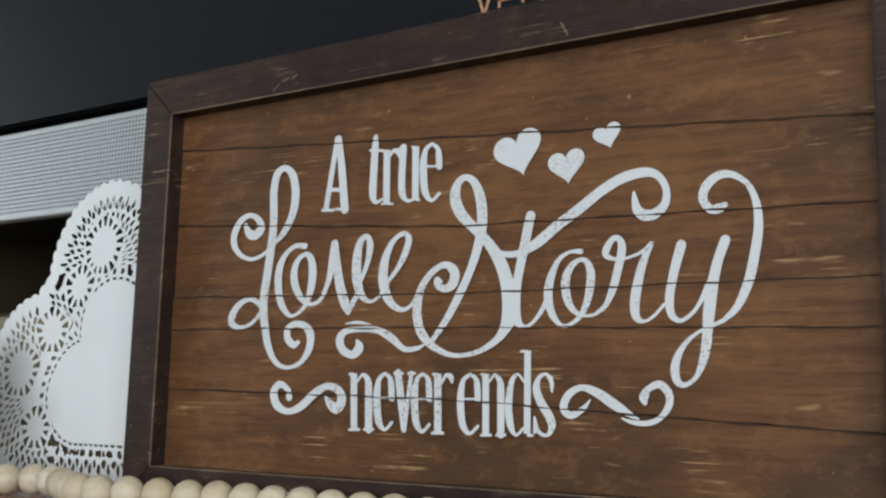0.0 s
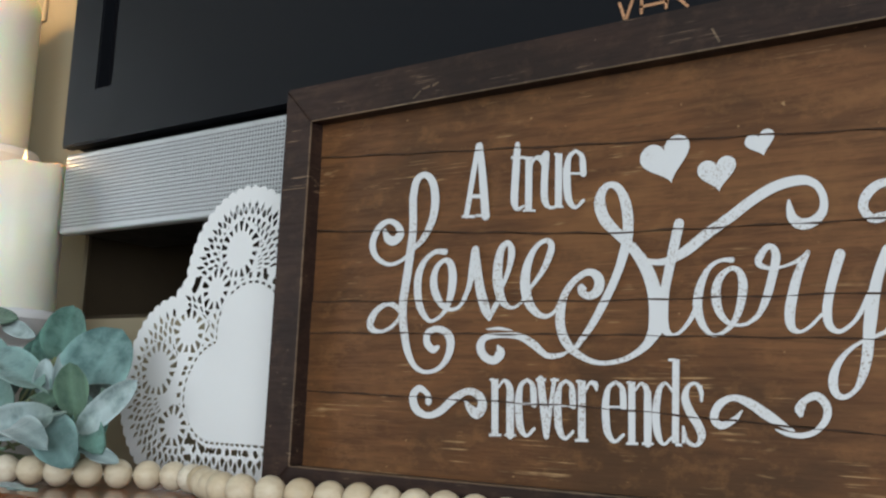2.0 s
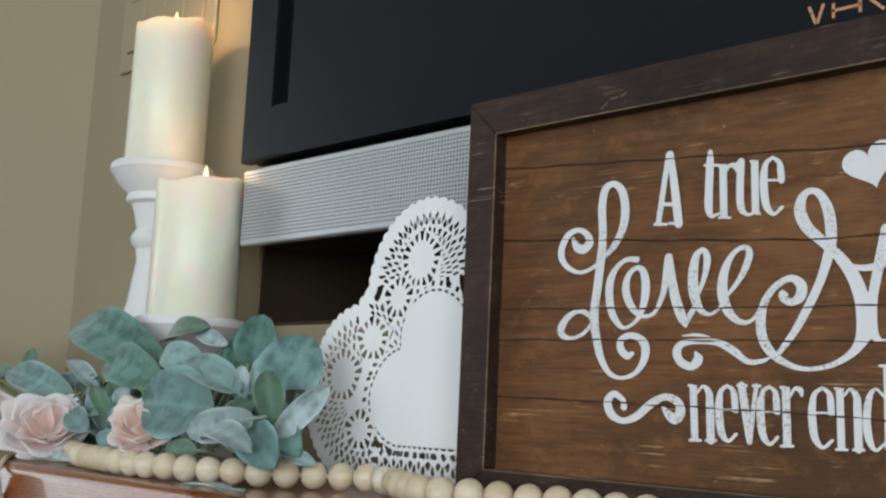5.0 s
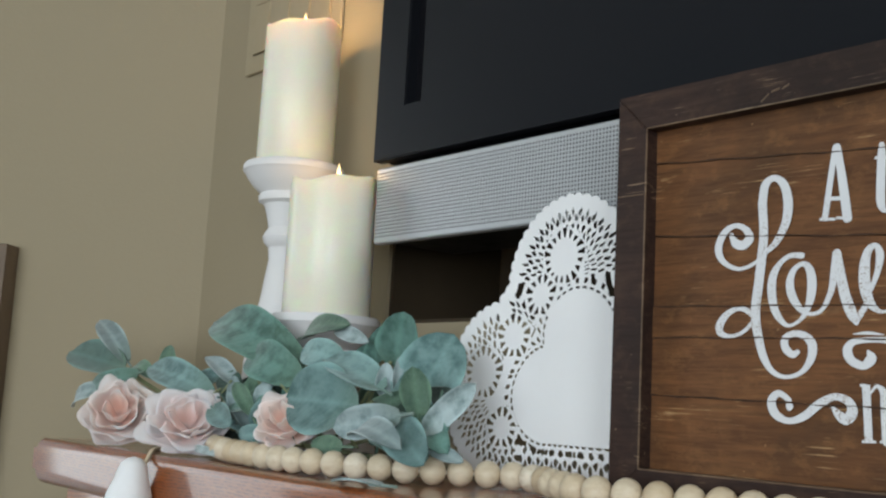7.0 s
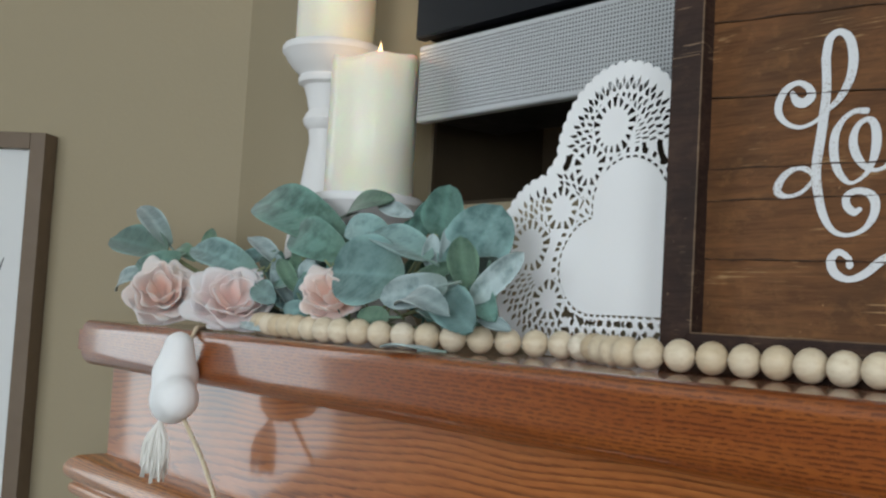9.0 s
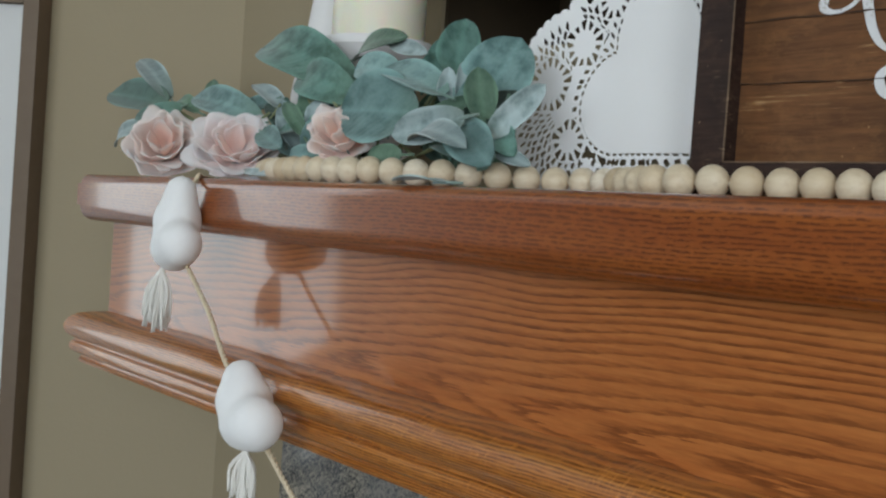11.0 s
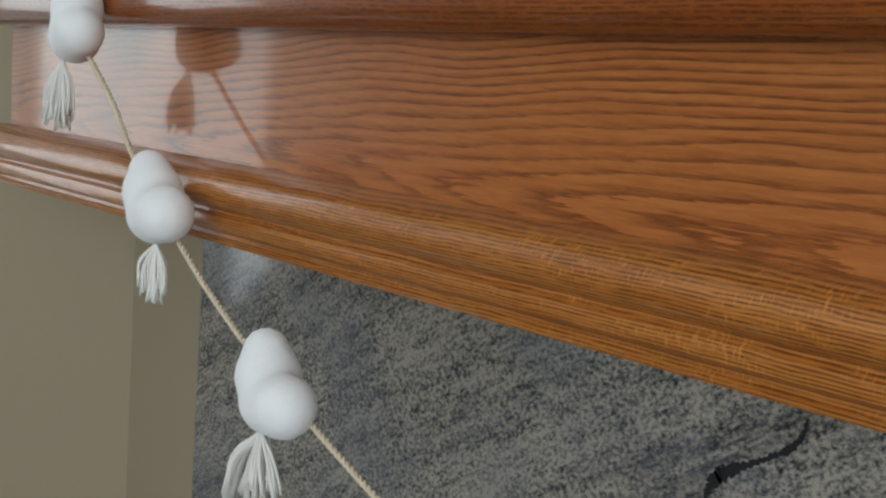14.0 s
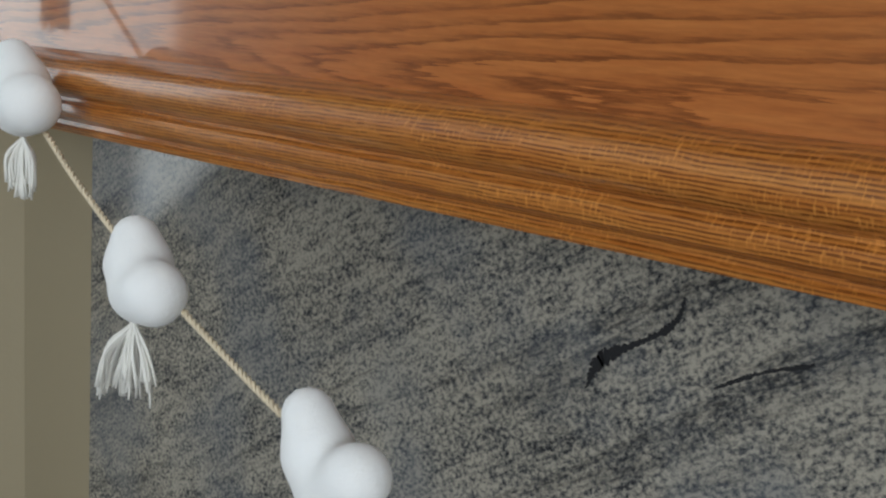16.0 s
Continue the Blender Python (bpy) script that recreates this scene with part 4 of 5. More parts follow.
def build_doily():
    step = 0.00055
    xs, zs = np.arange(-0.800, -0.545, step), np.arange(1.351, 1.580, step)
    X, Z = np.meshgrid(xs, zs, indexing="ij")
    rx, rz, rs, total = rim()
    d, s = np.empty(X.shape), np.empty(X.shape)
    for i in range(len(xs)):
        dist = np.hypot(X[i][:, None] - rx[None, :], Z[i][:, None] - rz[None, :])
        k = dist.argmin(1)
        d[i], s[i] = -dist[np.arange(len(zs)), k], rs[k]
    d = np.where(blob(X, Z, OUTER, OUTER_HULL) < 0, d, -d)
    inner = blob(X, Z, INNER, INNER_HULL)
    P = total / round(total / 0.0094)
    rough = 1 + 0.22 * np.sin(s * 411 + d * 300) + 0.12 * np.sin(s * 1270)
    d = d - 0.0026 * np.abs(np.sin(s * np.pi / P)) ** 0.8 + 0.0012
    keep = d < 0

    P2 = total / round(total / 0.0096)

    def row(depth, half, width, shift, grow=0.0):
        u = ((s / P2 + shift) % 1.0 - 0.5) * P2
        v = (d - depth) / half
        w = width * (1 - np.abs(v) ** 1.4) * (1 + grow * v) * rough
        return (np.abs(v) < 1) & (np.abs(u) < w)

    holes = row(-0.0132, 0.0046, 0.0019, 0.0, -0.75) | row(-0.0192, 0.0034, 0.0027, 0.5) | row(-0.0252, 0.0036, 0.0027, 0.0)
    holes |= row(-0.0318, 0.0036, 0.0026, 0.5) | row(-0.0385, 0.0036, 0.0025, 0.0) | row(-0.0450, 0.0034, 0.0022, 0.5)
    holes &= inner > 0.0042
    # short dashes round the plain heart
    ia = np.arctan2(Z - 1.435, X + 0.66)
    holes |= (inner > 0.0004) & (inner < 0.0021) & ((ia * 9.5 % 1.0) < 0.62)
    holes |= (inner > 0.0044) & (inner < 0.0085) & (np.abs((ia * 8.2 % 1.0) - 0.5) < 0.20)
    # rosettes: plain discs ringed by slits
    for cx, cz, r in ((-0.6735, 1.5245, 0.0150), (-0.6950, 1.4960, 0.0095), (-0.7220, 1.4645, 0.0105), (-0.7530, 1.4355, 0.0140), (-0.7280, 1.3930, 0.0090)):
        q = np.hypot(X - cx, Z - cz)
        a = np.arctan2(Z - cz, X - cx)
        k = int(round(2 * np.pi * (r + 0.003) / 0.0064))
        turn = (a * k / (2 * np.pi)) % 1.0
        slit = (q > r) & (q < r + 0.0062 + 0.0014 * np.sin(a * 5)) & (np.abs(turn - 0.5) < 0.16 + 0.16 * (q - r) / 0.006)
        holes = (holes & (q > r + 0.0082)) | (slit & (inner > 0.003) & (d < -0.010))
    keep &= ~holes
    base = Vector((-0.68, 0.575, MANTEL))
    doily = thing("paper_doily", base, "white heart-shaped paper lace doily standing behind the sign", "doily")

    def sheet(name, mask, label):
        idx = -np.ones((len(xs) + 1, len(zs) + 1), int)
        verts, faces = [], []

        def vert(i, j):
            if idx[i, j] < 0:
                idx[i, j] = len(verts)
                x, z = xs[0] + (i - 0.5) * step, zs[0] + (j - 0.5) * step
                lean = 0.574 + (z - MANTEL) * 0.035 + 0.0012 * math.sin(x * 60) + 0.0008 * math.sin(z * 75)
                verts.append(Vector((x, lean, z)) - base)
            return idx[i, j]

        for i, j in zip(*np.nonzero(mask)):
            faces.append((vert(i, j), vert(i + 1, j), vert(i + 1, j + 1), vert(i, j + 1)))
        me = bpy.data.meshes.new(name)
        me.from_pydata(verts, [], faces)
        b = bmesh.new()
        b.from_mesh(me)
        for _ in range(2):      # ease the steps of the cut edges
            moves = {}
            for v in b.verts:
                rim_co = [e.other_vert(v).co for e in v.link_edges if e.is_boundary]
                if len(rim_co) == 2:
                    moves[v] = v.co * 0.4 + (rim_co[0] + rim_co[1]) * 0.3
            for v, c in moves.items():
                v.co = c
        b.to_mesh(me)
        b.free()
        me.materials.append(paper)
        for p in me.polygons:
            p.use_smooth = True
        ob = tagged(new(name, me), label)
        ob.parent = doily
        sol = ob.modifiers.new("thickness", "SOLIDIFY")
        sol.thickness = 0.0004

    sheet("lace_border", keep & (inner > 0), "pierced lace border with scalloped rim")
    sheet("plain_heart", keep & (inner <= 0), "smooth plain paper heart")


build_doily()

# ---- lamb's ear garland and roses ----


def leaf_material(name, base, edge):
    m = Mat(name, rough=0.85)
    sep = m.t.nodes.new("ShaderNodeSeparateXYZ")
    m.link(m.coord, sep.inputs[0])
    across = m.math("ABSOLUTE", sep.outputs["Y"])
    rib = m.ramp(across, (0.0, 1.0), (0.0016, 0.0))
    cloud = m.noise(m.coord, 70, 4, 0.6)
    fuzz = m.noise(m.coord, 1400, 3, 0.7)
    side = m.wave(m.mapped((1, 1, 1), (0, 0, 38)), 60, 3, 2, 2.0, "X")
    c = m.mix(m.ramp(cloud, (0.38, 0.0), (0.60, 1.0)), tuple(v * 0.62 for v in base), edge)
    c = m.mix(m.math("MULTIPLY", m.random(), 0.75), c, tuple(v * 0.5 for v in base))
    c = m.mix(m.math("MULTIPLY", rib, 0.22), c, tuple(min(1, v * 1.5) for v in edge))
    c = m.mix(m.math("MULTIPLY", m.ramp(fuzz, (0.45, 0.0), (0.7, 1.0)), 0.16), c, (0.50, 0.60, 0.60))
    gen = m.t.nodes.new("ShaderNodeSeparateXYZ")
    m.link(m.t.nodes["Texture Coordinate"].outputs["Generated"], gen.inputs[0])
    off = m.math("ABSOLUTE", m.math("SUBTRACT", gen.outputs["Y"], 0.5))
    c = m.mix(m.ramp(off, (0.36, 0.0), (0.49, 0.60)), c, tuple(min(1, v * 1.5) for v in edge))
    c = m.mix(m.ramp(gen.outputs["X"], (0.05, 0.55), (0.45, 0.0)), c, (0.10, 0.16, 0.09))
    m.color(c)
    m.b.inputs["Sheen Weight"].default_value = 0.35
    m.b.inputs["Sheen Roughness"].default_value = 0.5
    m.bump(m.math("ADD", m.math("MULTIPLY", fuzz, 0.3), m.math("ADD", cloud, m.math("MULTIPLY", side, 0.3))), 0.4, 0.0012)
    return m.done()


LEAF = {"teal": leaf_material("leaf_teal", (0.052, 0.165, 0.128), (0.125, 0.265, 0.220)),
        "blue": leaf_material("leaf_blue", (0.108, 0.250, 0.240), (0.230, 0.385, 0.375)),
        "pale": leaf_material("leaf_pale", (0.255, 0.375, 0.375), (0.410, 0.510, 0.520)),
        "green": leaf_material("leaf_green", (0.066, 0.165, 0.098), (0.140, 0.250, 0.165)),
        # near-black greens that put the spray's inner shade into the leaf colour
        "deep": leaf_material("leaf_shade", (0.022, 0.054, 0.036), (0.050, 0.105, 0.078))}
stem_mat = make_plain("stem_green", (0.22, 0.25, 0.13), 0.8, 0, 0.2, 120, 0.2)
spray = thing("leaf_garland", (-0.98, 0.49, MANTEL), "spray of velvety grey-green lamb's ear leaves lying on the mantel", "garland")
SP = Vector(spray.location)
FACE = Vector((0.78, -0.58, 0.22)).normalized()
leaf_rng = random.Random(11)


def leaf(base, tip, width, kind, toward=None):
    """A soft oval leaf from base to tip, cupped along its midrib, with a wavy edge and a short stalk."""
    base, tip = Vector(base), Vector(tip)
    width *= 1.22
    ax = (tip - base)
    ln = ax.length
    ax.normalize()
    face = (FACE + Vector((leaf_rng.uniform(-.28, .28), leaf_rng.uniform(-.2, .2), leaf_rng.uniform(-.25, .35))))
    face = Vector(toward) if toward else face
    nz = (face - ax * face.dot(ax)).normalized()
    ny = nz.cross(ax)
    cup, droop, ph = leaf_rng.uniform(0.10, 0.42), leaf_rng.uniform(0.0, 0.16), leaf_rng.uniform(0, 6)
    if toward:      # lies flat
        cup, droop = 0.05, 0.05
    bm = bmesh.new()
    nu, nv = 14, 8
    th = 0.0005

    def place(u, v, up):
        t = u / nu
        q = (v / nv - 0.5) * 2
        half = width / 2 * (math.sin(math.pi * min(1, t * 0.97 + 0.03) ** 0.92) ** 0.52)
        y = q * half * (1 + 0.03 * math.sin(9 * t + ph))
        z = cup * width * (abs(q) ** 2.0) * math.sin(math.pi * min(1, t + 0.05)) ** 0.5 * 0.5 + droop * ln * math.sin(math.pi * t) + 0.03 * width * math.sin(5 * t + ph + q * 2) * abs(q) - 0.025 * width * math.exp(-(q * 4) ** 2)
        return Vector((t * ln, y, z + up))

    top = [[bm.verts.new(place(u, v, th)) for v in range(nv + 1)] for u in range(nu + 1)]
    low = [[bm.verts.new(place(u, v, -th)) for v in range(nv + 1)] for u in range(nu + 1)]
    for u in range(nu):
        for v in range(nv):
            bm.faces.new((top[u][v], top[u + 1][v], top[u + 1][v + 1], top[u][v + 1]))
            bm.faces.new((low[u][v], low[u][v + 1], low[u + 1][v + 1], low[u + 1][v]))
        bm.faces.new((top[u][0], low[u][0], low[u + 1][0], top[u + 1][0]))
        bm.faces.new((top[u][nv], top[u + 1][nv], low[u + 1][nv], low[u][nv]))
    bm.faces.new(top[nu] + list(reversed(low[nu])))
    bm.faces.new(low[0] + list(reversed(top[0])))
    tube([(-0.012, 0, 0), (0, 0, 0), (ln * 0.25, 0, -0.0006)], [0.0011, 0.0013, 0.0007], 6, bm)
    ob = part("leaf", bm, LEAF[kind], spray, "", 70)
    m = Matrix((ax.to_tuple() + (0,), ny.to_tuple() + (0,), nz.to_tuple() + (0,), (0, 0, 0, 1))).transposed()
    m.translation = base - SP
    low_z = min((m @ v.co).z for v in ob.data.vertices)
    if low_z < 0.0008:
        m.translation.z += 0.0008 - low_z
    ob.matrix_basis = m
    return ob


def stem(pts, r=0.0016):
    part("stem", tube([Vector(p) - SP for p in smooth_line(pts, 6)], r, 7), stem_mat, spray)


stem([(-1.235, 0.492, 1.428), (-1.16, 0.50, 1.405), (-1.08, 0.505, 1.385), (-0.98, 0.505, 1.372), (-0.88, 0.50, 1.368), (-0.80, 0.505, 1.365)], 0.0022)
stem([(-1.05, 0.505, 1.38), (-0.98, 0.51, 1.40), (-0.93, 0.515, 1.425), (-0.90, 0.515, 1.44)])
stem([(-0.86, 0.50, 1.37), (-0.82, 0.505, 1.395), (-0.80, 0.505, 1.42), (-0.795, 0.515, 1.44)])
stem([(-0.90, 0.50, 1.37), (-0.85, 0.49, 1.395), (-0.80, 0.487, 1.402)])
stem([(-1.12, 0.503, 1.395), (-1.07, 0.495, 1.405), (-1.03, 0.49, 1.41)])
stem([(-0.84, 0.50, 1.368), (-0.79, 0.497, 1.38), (-0.765, 0.495, 1.39)])
leaf((-1.233, 0.495, 1.436), (-1.330, 0.500, 1.483), 0.021, 'pale')
leaf((-1.229, 0.490, 1.429), (-1.370, 0.485, 1.446), 0.034, 'teal')
leaf((-1.243, 0.480, 1.405), (-1.319, 0.475, 1.384), 0.018, 'pale')
leaf((-1.183, 0.485, 1.424), (-1.274, 0.475, 1.407), 0.017, 'teal')
leaf((-1.164, 0.510, 1.424), (-1.178, 0.515, 1.455), 0.015, 'green')
leaf((-1.024, 0.485, 1.406), (-1.138, 0.475, 1.430), 0.026, 'blue')
leaf((-1.008, 0.500, 1.416), (-1.068, 0.500, 1.442), 0.015, 'pale')
leaf((-0.920, 0.515, 1.433), (-1.066, 0.505, 1.476), 0.040, 'teal')
leaf((-0.898, 0.500, 1.423), (-0.980, 0.495, 1.444), 0.031, 'teal')
leaf((-0.939, 0.478, 1.391), (-0.961, 0.472, 1.418), 0.012, 'green')
leaf((-0.912, 0.485, 1.404), (-0.993, 0.480, 1.391), 0.011, 'teal')
leaf((-0.946, 0.530, 1.462), (-0.853, 0.515, 1.471), 0.017, 'green')
leaf((-0.880, 0.520, 1.467), (-0.826, 0.515, 1.456), 0.011, 'pale')
leaf((-0.796, 0.520, 1.437), (-0.795, 0.525, 1.481), 0.028, 'teal')
leaf((-0.843, 0.530, 1.437), (-0.827, 0.535, 1.472), 0.016, 'teal')
leaf((-0.755, 0.505, 1.399), (-0.737, 0.530, 1.462), 0.046, 'blue')
leaf((-0.726, 0.490, 1.399), (-0.731, 0.485, 1.435), 0.019, 'green')
leaf((-0.720, 0.490, 1.388), (-0.694, 0.515, 1.425), 0.016, 'pale')
leaf((-0.845, 0.505, 1.440), (-0.901, 0.500, 1.446), 0.022, 'blue')
leaf((-0.765, 0.485, 1.417), (-0.837, 0.480, 1.439), 0.025, 'blue')
leaf((-0.786, 0.478, 1.404), (-0.859, 0.462, 1.407), 0.048, 'blue')
leaf((-0.729, 0.475, 1.399), (-0.793, 0.462, 1.387), 0.021, 'pale')
leaf((-0.778, 0.470, 1.384), (-0.705, 0.458, 1.377), 0.019, 'pale')
leaf((-0.748, 0.478, 1.397), (-0.696, 0.472, 1.367), 0.026, 'blue')
leaf((-0.726, 0.500, 1.390), (-0.699, 0.495, 1.374), 0.017, 'teal')
leaf((-0.788, 0.468, 1.373), (-0.821, 0.462, 1.372), 0.014, 'green')
leaf((-0.920, 0.495, 1.405), (-0.943, 0.482, 1.380), 0.023, 'blue')
leaf((-0.923, 0.485, 1.377), (-0.952, 0.475, 1.372), 0.014, 'blue')
leaf((-0.774, 0.492, 1.413), (-0.768, 0.490, 1.438), 0.012, 'pale')
leaf((-0.767, 0.500, 1.413), (-0.765, 0.500, 1.443), 0.009, 'pale')
leaf((-1.008, 0.462, 1.358), (-0.943, 0.452, 1.355), 0.006, 'pale')
leaf((-0.712, 0.492, 1.374), (-0.692, 0.505, 1.369), 0.009, 'pale')
leaf((-1.003, 0.475, 1.394), (-0.957, 0.468, 1.379), 0.018, 'blue')
leaf((-0.723, 0.505, 1.407), (-0.729, 0.500, 1.374), 0.021, 'teal')
leaf((-0.965, 0.520, 1.441), (-1.002, 0.510, 1.420), 0.018, 'teal')
leaf((-0.868, 0.510, 1.399), (-0.845, 0.505, 1.419), 0.018, 'green')
leaf((-1.176, 0.500, 1.420), (-1.213, 0.495, 1.432), 0.014, 'green')
leaf((-0.795, 0.500, 1.399), (-0.748, 0.495, 1.416), 0.014, 'green')
leaf((-1.099, 0.505, 1.395), (-1.142, 0.495, 1.407), 0.018, 'teal')
leaf((-0.968, 0.510, 1.417), (-1.006, 0.500, 1.405), 0.016, 'green')
leaf((-0.889, 0.510, 1.423), (-0.901, 0.500, 1.406), 0.016, 'teal')
leaf((-0.862, 0.530, 1.435), (-0.840, 0.535, 1.456), 0.016, 'teal')
leaf((-1.032, 0.500, 1.426), (-1.074, 0.490, 1.416), 0.015, 'blue')
leaf((-0.770, 0.485, 1.382), (-0.744, 0.480, 1.373), 0.014, 'teal')
leaf((-0.725, 0.485, 1.367), (-0.702, 0.480, 1.375), 0.011, 'teal')
leaf((-0.700, 0.439, 1.3525), (-0.738, 0.424, 1.3525), 0.015, 'pale', (0, 0, 1))
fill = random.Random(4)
for k in range(44):      # leaves coloured darker for the shade deep in the spray
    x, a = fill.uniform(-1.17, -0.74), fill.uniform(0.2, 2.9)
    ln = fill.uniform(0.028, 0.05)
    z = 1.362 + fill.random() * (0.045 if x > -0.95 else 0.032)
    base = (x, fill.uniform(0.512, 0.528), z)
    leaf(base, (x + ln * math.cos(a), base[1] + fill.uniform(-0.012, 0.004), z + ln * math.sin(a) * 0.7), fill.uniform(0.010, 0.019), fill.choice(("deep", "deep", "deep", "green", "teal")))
for k in range(26):      # small leaves filling the sparse middle of the spray
    x, a = fill.uniform(-1.13, -0.90), fill.uniform(0.5, 2.9)
    ln = fill.uniform(0.030, 0.055)
    z = 1.372 + fill.random() * 0.035
    base = (x, fill.uniform(0.492, 0.516), z)
    leaf(base, (x + ln * math.cos(a), base[1] + fill.uniform(-0.015, 0.006), z + ln * math.sin(a) * 0.75), fill.uniform(0.008, 0.016), fill.choice(("teal", "blue", "green", "deep", "pale")))
for k in range(16):      # bare stalks between the leaves
    x = fill.uniform(-1.10, -0.74)
    y, z = fill.uniform(0.485, 0.51), 1.365 + fill.random() * 0.02
    stem([(x, y, z), (x + fill.uniform(-0.02, 0.03), y - 0.004, z + 0.018), (x + fill.uniform(-0.03, 0.05), y - 0.006, z + fill.uniform(0.028, 0.05))], 0.0011)


def rose_material(name, outer, inner):
    m = Mat(name, rough=0.75)
    n = m.noise(m.coord, 80, 4, 0.6)
    deep = m.t.nodes.new("ShaderNodeVectorMath")
    deep.operation = "LENGTH"
    m.link(m.coord, deep.inputs[0])
    c = m.mix(m.ramp(deep.outputs["Value"], (0.008, 1.0), (0.032, 0.0)), outer, inner)
    c = m.mix(m.math("MULTIPLY", m.random(), 0.25), c, (0.98, 0.90, 0.88))
    m.color(m.mix(m.math("MULTIPLY", n, 0.25), c, (0.99, 0.90, 0.87)))
    m.b.inputs["Sheen Weight"].default_value = 0.3
    m.b.inputs["Subsurface Weight"].default_value = 0.6
    m.b.inputs["Subsurface Radius"].default_value = (1.0, 0.6, 0.5)
    m.b.inputs["Subsurface Scale"].default_value = 0.010
    m.bump(m.noise(m.mapped((1, 1, 0.3)), 240, 3, 0.6), 0.2, 0.0006)
    return m.done()


blush = rose_material("blush_petal", (0.99, 0.80, 0.74), (0.99, 0.58, 0.45))
lilac = rose_material("lilac_petal", (0.98, 0.84, 0.84), (0.99, 0.64, 0.55))


def petal(frame_m, r, f, a0, rg, floor_z, squash):
    """One cupped petal: rises from the base, leans out with f (0 centre, 1 rim) and ends in a rippled, rolled lip."""
    span = rg.uniform(1.35, 1.85) * (1.25 - 0.2 * f)
    reach = r * (0.36 + 0.56 * f ** 0.8) * rg.uniform(0.92, 1.08)
    height = r * (1.50 - 0.52 * f ** 1.5) * rg.uniform(0.94, 1.08)
    roll = r * (0.07 + 0.17 * f) * rg.uniform(0.5, 1.3)
    ripple = r * (0.05 + 0.08 * f) * rg.uniform(0.7, 1.4)
    ph, waves, notch, tip = rg.uniform(0, 6), rg.uniform(3.0, 5.5), rg.uniform(0.0, 0.10), rg.uniform(-0.3, 0.3)
    bm = bmesh.new()
    nu, nv = 14, 12
    grid = []
    for i in range(nu + 1):
        q = (i / nu - 0.5) * 2
        row = []
        for j in range(nv + 1):
            t = j / nv
            top = 1 - 0.24 * abs(q - tip * 0.5) ** 3 - notch * math.exp(-(q - tip) ** 2 * 18)
            g = t * top
            open_angle = a0 + q * span * 0.5 * (0.55 + 0.45 * math.sin(math.pi * min(1, 0.15 + 0.6 * t)))
            rho = reach * (math.sin(math.pi * 0.5 * min(1, g * 1.25)) ** 0.8) + 0.02 * r
            lip = max(0.0, (g - 0.66) / 0.34)
            rho += roll * lip ** 1.6 + ripple * g * g * math.sin(waves * q + ph + 1.5 * t)
            zz = -0.62 * r + height * g - roll * 0.75 * lip ** 2.2 + ripple * 0.8 * g ** 3 * math.cos(waves * 1.25 * q + ph)
            pair = []
            for th in (0.0, 0.0005):
                p = frame_m @ Vector(((rho - th) * math.cos(open_angle) * squash, (rho - th) * math.sin(open_angle), zz + th * 0.4))
                p += noise.noise_vector(p * (1.7 / r) + Vector((ph, f * 3, 0))) * (0.10 * r * g)
                p.z = max(p.z, floor_z + 0.0004 * f + (0.0004 if th else 0.0))
                pair.append(bm.verts.new(p))
            row.append(pair)
        grid.append(row)
    for i in range(nu):
        for j in range(nv):
            quad = (grid[i][j], grid[i + 1][j], grid[i + 1][j + 1], grid[i][j + 1])
            bm.faces.new([v[0] for v in quad])
            bm.faces.new([v[1] for v in reversed(quad)])
        for j in (0, nv):
            bm.faces.new((grid[i][j][0], grid[i][j][1], grid[i + 1][j][1], grid[i + 1][j][0]))
    for j in range(nv):
        for i in (0, nu):
            bm.faces.new((grid[i][j][0], grid[i][j + 1][0], grid[i][j + 1][1], grid[i][j][1]))
    return bm


def rose(place, r, toward, label, seed, rings, squash, material):
    """A blown fabric rose: whorls of ruffled petals about the axis toward, tight at the heart and loose at the rim."""
    rg = random.Random(seed)
    ob = thing("rose", place, label, "flower", "roses")
    z = Vector(toward).normalized()
    x = Vector((0, 0, 1)).cross(z).normalized()
    frame_m = Matrix((x.to_tuple() + (0,), z.cross(x).to_tuple() + (0,), z.to_tuple() + (0,), (0, 0, 0, 1))).transposed()
    floor_z = -place[2] + MANTEL + 0.0006
    for ring in range(rings):
        f = ring / (rings - 1)
        count = 3 + ring
        start = rg.uniform(0, 6)
        for k in range(count):
            a0 = start + 2 * math.pi * k / count + rg.uniform(-.3, .3)
            part("petal", petal(frame_m, r, f, a0, rg, floor_z, squash), material, ob, "", 180)
    return ob


rose((-1.160, 0.457, 1.3820), 0.0325, (0.80, -0.50, 0.33), "blush peach fabric rose near the mantel's end", 3, 4, 1.0, blush)
rose((-1.026, 0.464, 1.3785), 0.0285, (0.80, -0.52, 0.40), "pale lilac-pink fabric rose with wide ruffled petals", 8, 4, 1.22, lilac)
rose((-0.862, 0.464, 1.3865), 0.0235, (0.55, -0.70, 0.46), "small peach fabric rosebud tucked under a leaf", 21, 3, 1.0, blush)

